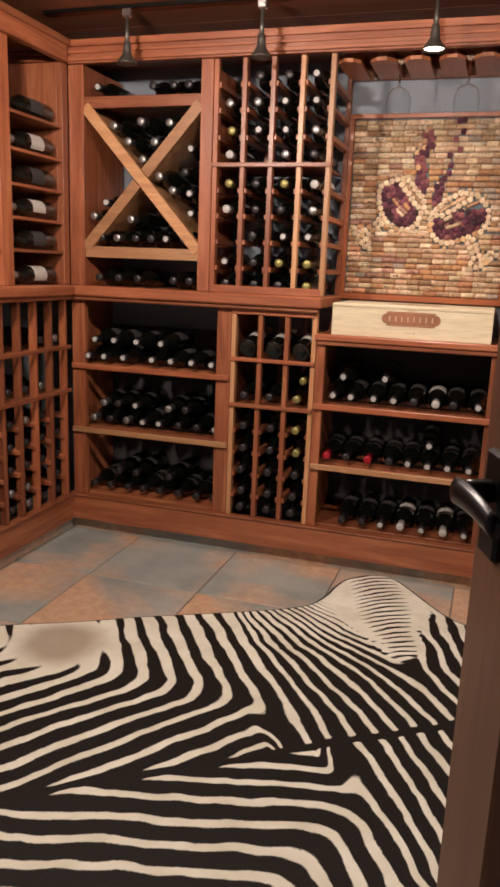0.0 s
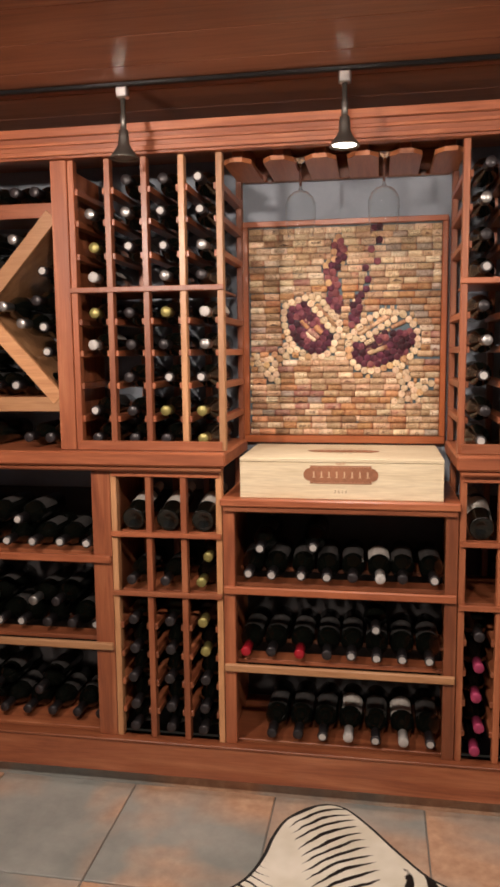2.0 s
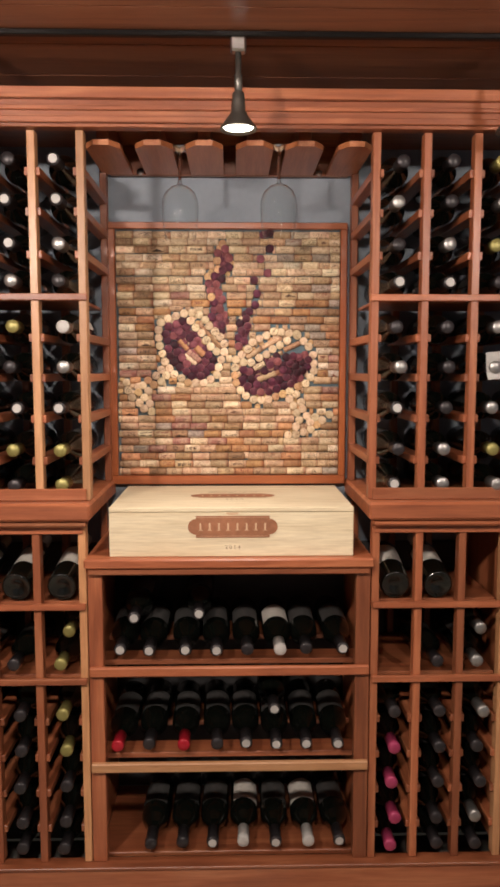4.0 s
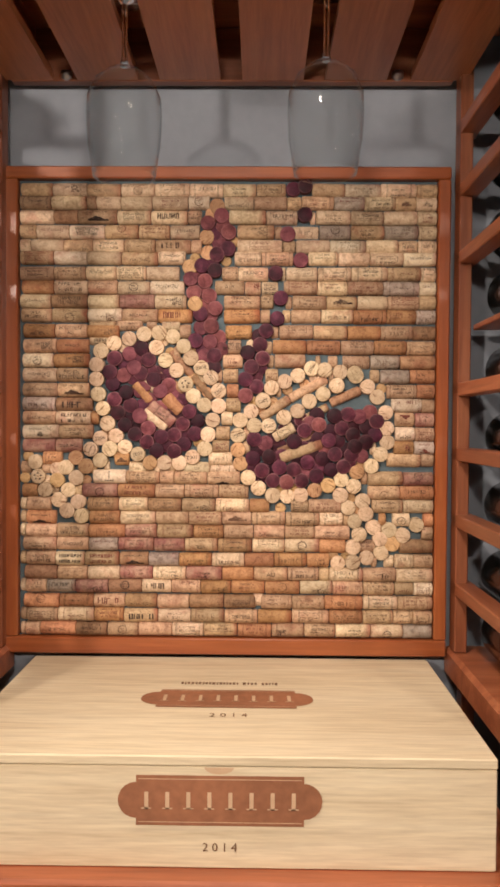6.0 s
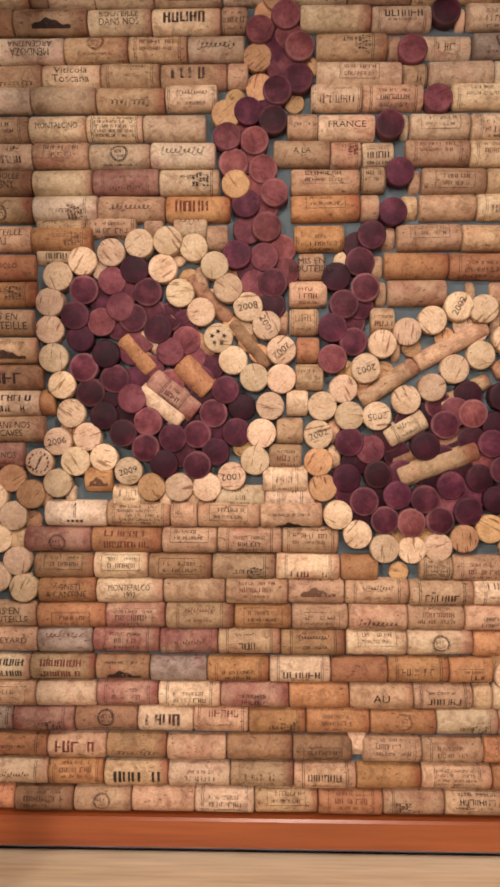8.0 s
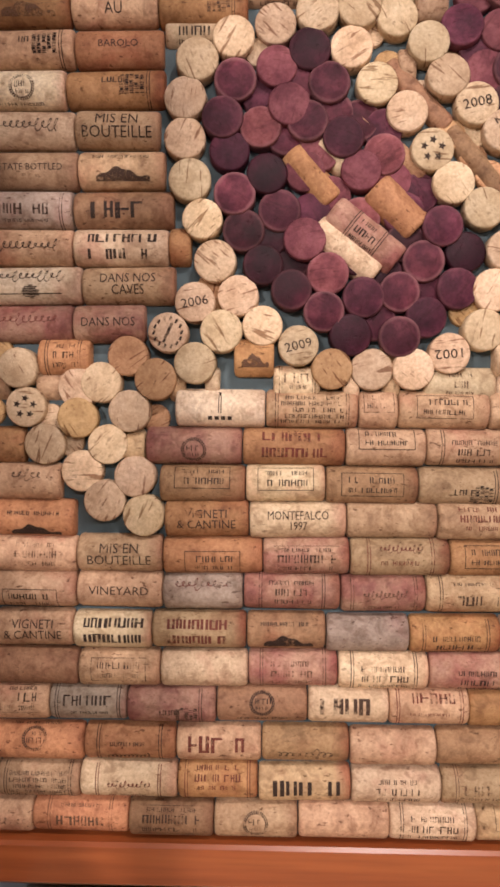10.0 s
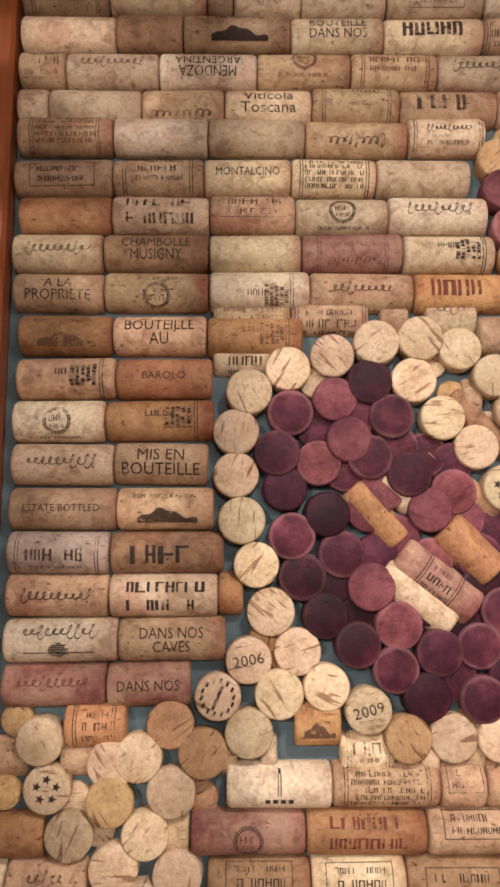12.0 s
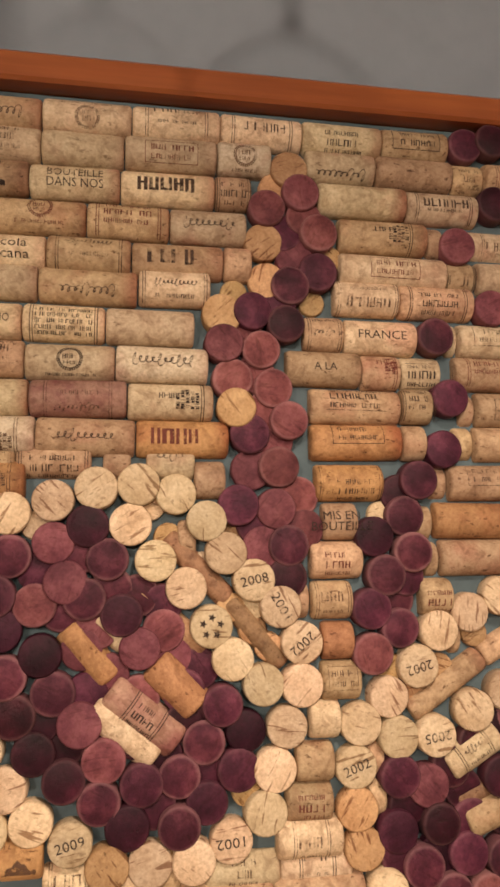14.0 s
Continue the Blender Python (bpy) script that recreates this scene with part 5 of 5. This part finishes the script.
def end_cork(x, z, tone, word="", turn=None):
    """A cork glued end on, its round face to the room."""
    deep = RC.choice((0.016, 0.020, 0.024))
    if (tone, deep) not in END_MESH:
        bm = lathe([(ER, -deep), (ER, -0.0012), (ER - 0.0004, -0.0004), (ER - 0.0012, 0.0)], 24)
        bmesh.ops.rotate(bm, cent=(0, 0, 0), matrix=Matrix.Rotation(radians(90), 3, "X"), verts=bm.verts)
        END_MESH[(tone, deep)] = mesh_of("cork_end", bm, CORK[tone], True)
    front = 3.1988 + RC.uniform(-0.0012, 0.0012)
    ob = put(new("cork_end", END_MESH[(tone, deep)]), ART, (x, front, z))
    ob.rotation_euler = (radians(RC.uniform(-2.5, 2.5)), radians(RC.uniform(0, 360)), radians(RC.uniform(-2.5, 2.5)))
    s = RC.uniform(1.0, 1.06)
    ob.scale = (s, 1, s)
    if word:
        if word == "*":
            bm = bmesh.new()
            for k in range(5):
                cx_, cy_ = 0.0048 * math.cos(k * 1.257 + 0.3), 0.0048 * math.sin(k * 1.257 + 0.3)
                bm.faces.new([bm.verts.new((cx_ + rr * math.cos(q * 0.6283), cy_ + rr * math.sin(q * 0.6283), 0)) for q, rr in enumerate([0.0024, 0.0010] * 5)])
        elif word == "|":
            bm = bmesh.new()
            quads(bm, [(-0.0008, 0.0008, -0.006, 0.006)] + [(0.0078 * math.cos(q) - 0.0006, 0.0078 * math.cos(q) + 0.0006, 0.0078 * math.sin(q) - 0.0012, 0.0078 * math.sin(q) + 0.0012) for q in [0.45 * i for i in range(14)]])
        else:
            bm = letters(word, 0.0074, 0.0, 0.0150).copy()
        bmesh.ops.rotate(bm, cent=(0, 0, 0), matrix=Matrix.Rotation(radians(90), 3, "X"), verts=bm.verts)
        pr = new("print", mesh_of("print", bm, INK_BOLD))
        pr.parent, pr.location = ob, (0, -0.0004, 0)
        ob.rotation_euler = (0, radians(turn or 0), 0)
    ENDS.append((x, z))
    return ob


def slanted_cork(a, b, tone, slim):
    """A cork lying aslant inside a grape."""
    length = math.hypot(b[0] - a[0], b[1] - a[1])
    ob = put(new("cork", cork_mesh(length, tone, CR * slim)), ART, ((a[0] + b[0]) / 2, ART_Y - 0.001 + (1 - slim) * 0.004, (a[1] + b[1]) / 2))
    ob.rotation_euler = (0, -math.atan2(b[1] - a[1], b[0] - a[0]), 0)
    if tone == 'p' or RC.random() < 0.3 and slim > 0.8:
        pr = new("print", RC.choice(PRINT_SHORT))
        pr.parent = ob
        pr.scale = (1, slim + 0.006, slim + 0.006)


RING_LEFT = [(-0.453, 1.584), (-0.43, 1.591), (-0.407, 1.598), (-0.384, 1.6), (-0.363, 1.595), (-0.473, 1.572), (-0.48, 1.551), (-0.48, 1.529), (-0.477, 1.506), (-0.47, 1.484), (-0.463, 1.461), (-0.474, 1.438), (-0.45, 1.442), (-0.489, 1.421), (-0.459, 1.422), (-0.474, 1.404), (-0.436, 1.425), (-0.416, 1.414), (-0.397, 1.401), (-0.375, 1.401), (-0.352, 1.401), (-0.332, 1.41), (-0.313, 1.423), (-0.308, 1.445), (-0.301, 1.467), (-0.314, 1.49), (-0.292, 1.489), (-0.292, 1.512), (-0.304, 1.532), (-0.319, 1.547), (-0.335, 1.562), (-0.346, 1.58), (-0.388, 1.578), (-0.374, 1.558), (-0.357, 1.543), (-0.343, 1.522), (-0.331, 1.504)]
LEG_LEFT = [(-0.512, 1.408), (-0.527, 1.393), (-0.496, 1.395), (-0.511, 1.377), (-0.574, 1.401), (-0.57, 1.379), (-0.54, 1.373), (-0.523, 1.358), (-0.559, 1.358), (-0.538, 1.343), (-0.508, 1.34), (-0.525, 1.326), (-0.503, 1.318), (-0.54, 1.39)]
MIDDLE = [(-0.259, 1.467), (-0.262, 1.444), (-0.262, 1.422), (-0.258, 1.401), (-0.246, 1.379), (-0.23, 1.363), (-0.242, 1.481), (-0.224, 1.498)]
RING_RIGHT = [(-0.208, 1.352), (-0.186, 1.351), (-0.165, 1.353), (-0.144, 1.36), (-0.123, 1.368), (-0.103, 1.377), (-0.084, 1.367), (-0.079, 1.389), (-0.237, 1.459), (-0.215, 1.459), (-0.224, 1.497), (-0.211, 1.517), (-0.191, 1.527), (-0.171, 1.536), (-0.15, 1.547), (-0.13, 1.545), (-0.106, 1.542), (-0.082, 1.536), (-0.111, 1.521), (-0.132, 1.508), (-0.153, 1.497), (-0.171, 1.482), (-0.192, 1.472)]
RING_RIGHT_SIDE = [(-0.049, 1.504), (-0.036, 1.48), (-0.034, 1.456), (-0.033, 1.435), (-0.043, 1.416), (-0.057, 1.398), (-0.064, 1.52), (-0.084, 1.54)]
LEG_RIGHT = [(-0.104, 1.353), (-0.092, 1.334), (-0.07, 1.344), (-0.065, 1.325), (-0.082, 1.313), (-0.053, 1.304), (-0.075, 1.293), (-0.043, 1.286), (-0.084, 1.273), (-0.063, 1.257), (-0.084, 1.25), (-0.107, 1.248), (-0.041, 1.265), (-0.029, 1.3), (-0.024, 1.279), (-0.008, 1.292), (0.013, 1.308)]
GRAPE_LEFT = [(-0.452, 1.561), (-0.429, 1.568), (-0.411, 1.577), (-0.4, 1.559), (-0.422, 1.547), (-0.459, 1.54), (-0.438, 1.535), (-0.412, 1.538), (-0.392, 1.529), (-0.455, 1.522), (-0.434, 1.509), (-0.382, 1.511), (-0.452, 1.498), (-0.427, 1.489), (-0.447, 1.478), (-0.413, 1.473), (-0.436, 1.459), (-0.4, 1.454), (-0.42, 1.445), (-0.402, 1.433), (-0.38, 1.441), (-0.36, 1.444), (-0.347, 1.461), (-0.337, 1.48), (-0.324, 1.466), (-0.328, 1.446), (-0.387, 1.42), (-0.36, 1.419), (-0.345, 1.43)]
GRAPE_RIGHT = [(-0.237, 1.438), (-0.239, 1.409), (-0.22, 1.432), (-0.225, 1.39), (-0.214, 1.412), (-0.198, 1.395), (-0.208, 1.375), (-0.187, 1.373), (-0.176, 1.392), (-0.164, 1.375), (-0.155, 1.403), (-0.141, 1.382), (-0.132, 1.409), (-0.119, 1.392), (-0.113, 1.416), (-0.1, 1.397), (-0.088, 1.415), (-0.123, 1.437), (-0.103, 1.456), (-0.093, 1.477), (-0.138, 1.461), (-0.16, 1.452), (-0.176, 1.435), (-0.086, 1.446), (-0.114, 1.475), (-0.083, 1.428), (-0.066, 1.435), (-0.052, 1.446), (-0.05, 1.467), (-0.06, 1.481), (-0.076, 1.474), (-0.073, 1.414), (-0.092, 1.401)]
STEM_LEFT = [(-0.296, 1.794), (-0.289, 1.779), (-0.31, 1.768), (-0.278, 1.754), (-0.279, 1.729), (-0.296, 1.72), (-0.337, 1.701), (-0.319, 1.703), (-0.299, 1.696), (-0.336, 1.683), (-0.314, 1.68), (-0.331, 1.662), (-0.307, 1.657), (-0.329, 1.645), (-0.298, 1.638), (-0.321, 1.63), (-0.304, 1.611), (-0.328, 1.589), (-0.306, 1.587), (-0.299, 1.566), (-0.3, 1.548)]
STEM_RIGHT = [(-0.18, 1.82), (-0.162, 1.824), (-0.162, 1.781), (-0.188, 1.752), (-0.168, 1.712), (-0.206, 1.692), (-0.198, 1.654), (-0.203, 1.623), (-0.22, 1.604), (-0.229, 1.583), (-0.248, 1.571), (-0.225, 1.562), (-0.242, 1.549), (-0.251, 1.53), (-0.234, 1.519), (-0.251, 1.505)]
YEARS = {(-0.474, 1.438): ("2006", -10), (-0.416, 1.414): ("2009", -14), (-0.343, 1.522): ("*", 0), (-0.489, 1.421): ("|", 25), (-0.57, 1.379): ("*", 0), (-0.319, 1.547): ("2008", -12),
         (-0.304, 1.532): ("2001", 60), (-0.215, 1.459): ("2005", 172), (-0.224, 1.497): ("2002", 165), (-0.292, 1.512): ("2002", 140), (-0.332, 1.41): ("1002", 175), (-0.262, 1.444): ("2002", -20), (-0.15, 1.547): ("2002", -60)}
for _x, _z in RING_LEFT + LEG_LEFT + MIDDLE + RING_RIGHT + RING_RIGHT_SIDE + LEG_RIGHT:
    _w, _turn = YEARS.get((_x, _z), ("", 0))
    end_cork(_x, _z, "e" if _w or RC.random() < 0.88 else "f", _w, _turn)
for _x, _z in GRAPE_LEFT:
    end_cork(_x, _z, RC.choice("mmkmkr"))
for _x, _z in GRAPE_RIGHT:
    end_cork(_x, _z, RC.choice("mmkkmr"))


def fill_grape(cx, cz, a, b, tilt, tones):
    """Smaller stained corks pushed into the gaps of a grape, a little deeper."""
    done = list(ENDS)
    for k in range(700):
        q, rad = RC.uniform(0, 6.283), math.sqrt(RC.random())
        u, w = a * rad * math.cos(q), b * rad * math.sin(q)
        x, z = cx + u * math.cos(tilt) - w * math.sin(tilt), cz + u * math.sin(tilt) + w * math.cos(tilt)
        if min(math.hypot(x - p, z - r) for p, r in done) > 0.0132:
            ob = end_cork(x, z, RC.choice(tones))
            ob.location.y += 0.0036
            done.append((x, z))


fill_grape(-0.397, 1.490, 0.082, 0.055, -0.95, "mkkr")
fill_grape(-0.145, 1.425, 0.105, 0.048, 0.38, "mkkr")
for _i, (_x, _z) in enumerate(STEM_LEFT):
    end_cork(_x, _z, "frrrmmfmkrrrrfrmrmrmk"[_i])
for _i, (_x, _z) in enumerate(STEM_RIGHT):
    end_cork(_x, _z, "mkkrrmmmmmkmmmmr"[_i])
fill_grape(-0.300, 1.740, 0.055, 0.016, 1.45, "mrf")
fill_grape(-0.318, 1.650, 0.050, 0.016, 1.60, "rmr")
fill_grape(-0.303, 1.575, 0.035, 0.014, 1.60, "mr")
fill_grape(-0.238, 1.555, 0.050, 0.012, 1.24, "mmk")
slanted_cork((-0.421, 1.523), (-0.397, 1.495), 'o', 0.8)
slanted_cork((-0.374, 1.503), (-0.35, 1.479), 'o', 1.0)
slanted_cork((-0.398, 1.49), (-0.361, 1.461), 'p', 1.0)
slanted_cork((-0.407, 1.481), (-0.372, 1.454), 'l', 0.9)
slanted_cork((-0.406, 1.529), (-0.388, 1.513), 'l', 0.7)
slanted_cork((-0.368, 1.572), (-0.333, 1.536), 'd', 0.6)
slanted_cork((-0.333, 1.536), (-0.302, 1.499), 'd', 0.6)
slanted_cork((-0.383, 1.542), (-0.346, 1.509), 'd', 0.6)
slanted_cork((-0.207, 1.44), (-0.176, 1.458), 'l', 0.9)
slanted_cork((-0.164, 1.467), (-0.124, 1.489), 't', 0.6)
slanted_cork((-0.228, 1.471), (-0.183, 1.501), 't', 0.7)
slanted_cork((-0.183, 1.501), (-0.126, 1.532), 't', 0.7)
slanted_cork((-0.121, 1.494), (-0.074, 1.515), 'd', 0.7)
slanted_cork((-0.202, 1.421), (-0.136, 1.447), 'd', 0.6)
slanted_cork((-0.197, 1.409), (-0.133, 1.432), 't', 0.9)
cork_row(1.8182, [[-0.597, -0.548, -0.495, -0.443, -0.391, -0.338, -0.287, -0.236, -0.187]], 'tltlllltll', -0.187)
cork_row(1.7994, [[-0.599, -0.55, -0.496, -0.481, -0.443, -0.395, -0.34, -0.294, -0.24, -0.189]], 'tltlllwltl', -0.167)
cork_row(1.7776, [[-0.599, -0.546, -0.509, -0.449, -0.397, -0.341, -0.305], [-0.28, -0.221, -0.163]], 'ldtlltlll', -0.145)
cork_row(1.7551, [[-0.599, -0.573, -0.522, -0.468, -0.416, -0.368, -0.322], [-0.278, -0.265, -0.208]], 'tlwttlltl', -0.140)
cork_row(1.7332, [[-0.599, -0.582, -0.531, -0.486, -0.438, -0.39, -0.336, -0.29], [-0.265, -0.196]], 'lltltttl', -0.175)
cork_row(1.7151, [[-0.598, -0.546, -0.495, -0.442, -0.386, -0.341], [-0.269, -0.228, -0.173]], 'twltlltl', -0.170)
cork_row(1.6917, [[-0.599, -0.546, -0.497, -0.45, -0.404, -0.353], [-0.289, -0.263, -0.213]], 'ttllltlw', -0.190)
cork_row(1.6700, [[-0.596, -0.546, -0.494, -0.448, -0.398, -0.345], [-0.299, -0.253, -0.228]], 'oltlwtt', -0.200)
cork_row(1.6484, [[-0.598, -0.55, -0.494, -0.445, -0.391, -0.342], [-0.285, -0.229, -0.204]], 'ldlpltt', -0.180)
cork_row(1.6271, [[-0.597, -0.549, -0.494, -0.441, -0.386, -0.333], [-0.285, -0.229, -0.206]], 'ttwtoot', -0.182)
cork_row(1.6029, [[-0.593, -0.544, -0.495, -0.445], [-0.354, -0.316], [-0.292, -0.225]], 'otot', -0.200)
cork_row(1.5798, [[-0.593, -0.542, -0.492], [-0.29, -0.233], [-0.21, -0.158]], 'to', -0.158)
cork_row(1.5580, [[-0.594, -0.547, -0.491], [-0.286, -0.251], [-0.207, -0.159]], 'wo', -0.060)
cork_row(1.5357, [[-0.594, -0.542, -0.494], [-0.286, -0.251], [-0.222, -0.173]], 'lt', -0.045)
cork_row(1.5124, [[-0.594, -0.54, -0.491], [-0.28, -0.26]], 'tt', -0.035)
cork_row(1.4910, [[-0.594, -0.543, -0.486], [-0.282, -0.254]], 'gd', -0.030)
cork_row(1.4696, [[-0.594, -0.543, -0.489, -0.476], [-0.288, -0.27]], 'tlo', -0.022)
cork_row(1.4474, [[-0.594, -0.538, -0.485], [-0.296, -0.274]], 'wt', -0.021)
cork_row(1.4262, [[-0.594, -0.543, -0.502], [-0.303, -0.275]], 'pp', -0.030)
cork_row(1.4079, [[-0.563, -0.525], [-0.46, -0.429], [-0.314, -0.27]], 'o', -0.045)
cork_row(1.3789, [[-0.502, -0.485, -0.434, -0.382, -0.36, -0.309, -0.258]], 'lwttttt', -0.062)
cork_row(1.3573, [[-0.595, -0.571], [-0.502, -0.447, -0.389, -0.344, -0.291, -0.245]], 'opottt', -0.062)
cork_row(1.3361, [[-0.588, -0.55], [-0.494, -0.445, -0.4, -0.348, -0.296, -0.244, -0.205, -0.153, -0.103]], 'tdldtlo', -0.080)
cork_row(1.3158, [[-0.588, -0.542], [-0.491, -0.443, -0.388, -0.337, -0.286, -0.24, -0.188, -0.136, -0.1]], 'ooltttt', -0.050)
cork_row(1.2954, [[-0.589, -0.541, -0.492, -0.435, -0.386, -0.33, -0.283, -0.237, -0.189, -0.143, -0.089]], 'ttoptott', -0.020)
cork_row(1.2745, [[-0.593, -0.541, -0.492, -0.446, -0.391, -0.343, -0.292, -0.239, -0.189, -0.136, -0.093]], 'ttgpptdl', -0.020)
cork_row(1.2517, [[-0.589, -0.543, -0.498, -0.444, -0.399, -0.352, -0.301, -0.251, -0.205, -0.155, -0.12]], 'tltdgol', -0.020)
cork_row(1.2302, [[-0.591, -0.54, -0.493, -0.443, -0.392, -0.341, -0.285, -0.236, -0.184, -0.136, -0.12, -0.068]], 'dtlplpot', -0.068)
cork_row(1.2096, [[-0.589, -0.557, -0.512, -0.461, -0.409, -0.363, -0.318, -0.271, -0.219, -0.165, -0.115, -0.068]], 'tgpdltoo', -0.068)
cork_row(1.1866, [[-0.592, -0.537, -0.484, -0.435, -0.385, -0.336, -0.282, -0.233], [-0.225, -0.177, -0.127, -0.068]], 'ootdtdd', -0.068)
cork_row(1.1645, [[-0.587, -0.539, -0.483, -0.437, -0.384, -0.333, -0.281, -0.23, -0.177, -0.12, -0.068]], 'tlotltt', -0.068)
cork_row(1.1427, [[-0.59, -0.567, -0.511, -0.462, -0.414, -0.362, -0.313, -0.261, -0.208, -0.158, -0.11]], 'todttlto', -0.110)

for _a, _b2 in ((AX0 + 0.002, -0.46), (-0.43, -0.25)):
    for _p, _q in free_spans(1.3925, _a, _b2, 0.0070):
        if _q - _p > 0.008:
            stub(_p, _q, 1.3925)

# short offcuts set deeper over the rings
for _z, _a, _b2 in ((1.6135, -0.492, -0.352), (1.592, -0.492, -0.455), (1.592, -0.372, -0.335), (1.570, -0.362, -0.322)):
    for _p, _q in free_spans(_z, _a, _b2, 0.0060):
        stub(_p, _q, _z)

stub(-0.237, -0.221, 1.190)

# cut slivers of cork, set deep, where the backing would show
for _k in range(6000):
    _x, _z = RC.uniform(AX0 + 0.008, AX1 - 0.008), RC.uniform(AZ0 + 0.01, AZ1 - 0.012)
    if any(_a - 0.005 < _x < _b2 + 0.005 and abs(_z - _c2) < 0.0145 for _a, _b2, _c2 in LYING) or in_grape(_x, _z):
        continue
    if min(math.hypot(_x - _p, _z - _q) for _p, _q in ENDS) > 0.0125:
        _ob = end_cork(_x, _z, RC.choice("eff"))
        _ob.location.y += 0.0065
        _ob.scale = (0.72, 1, 0.72)

# ---- slate tiles ----
TILE, GAP = 0.467, 0.0045
TILE_MESH = {}
for _i in range(-3, 6):
    for _j in range(-9, 2):
        _x0, _x1 = max(WEST, -0.94 + TILE * _i), min(EAST, -0.94 + TILE * (_i + 1))
        _y0, _y1 = max(-1.5, 2.405 + TILE * _j), min(FRONT + 0.018, 2.405 + TILE * (_j + 1))
        if _x1 - _x0 < 0.03 or _y1 - _y0 < 0.03:
            continue
        _size = (round(_x1 - _x0 - GAP, 4), round(_y1 - _y0 - GAP, 4))
        if _size not in TILE_MESH:
            TILE_MESH[_size] = mesh_of("tile", box_bm(_size[0], _size[1], 0.008, 0.0025), SLATE)
        put(new("tile", TILE_MESH[_size]), FLOOR, ((_x0 + _x1) / 2, (_y0 + _y1) / 2, -0.004 + RC.uniform(-0.0006, 0.0003)))
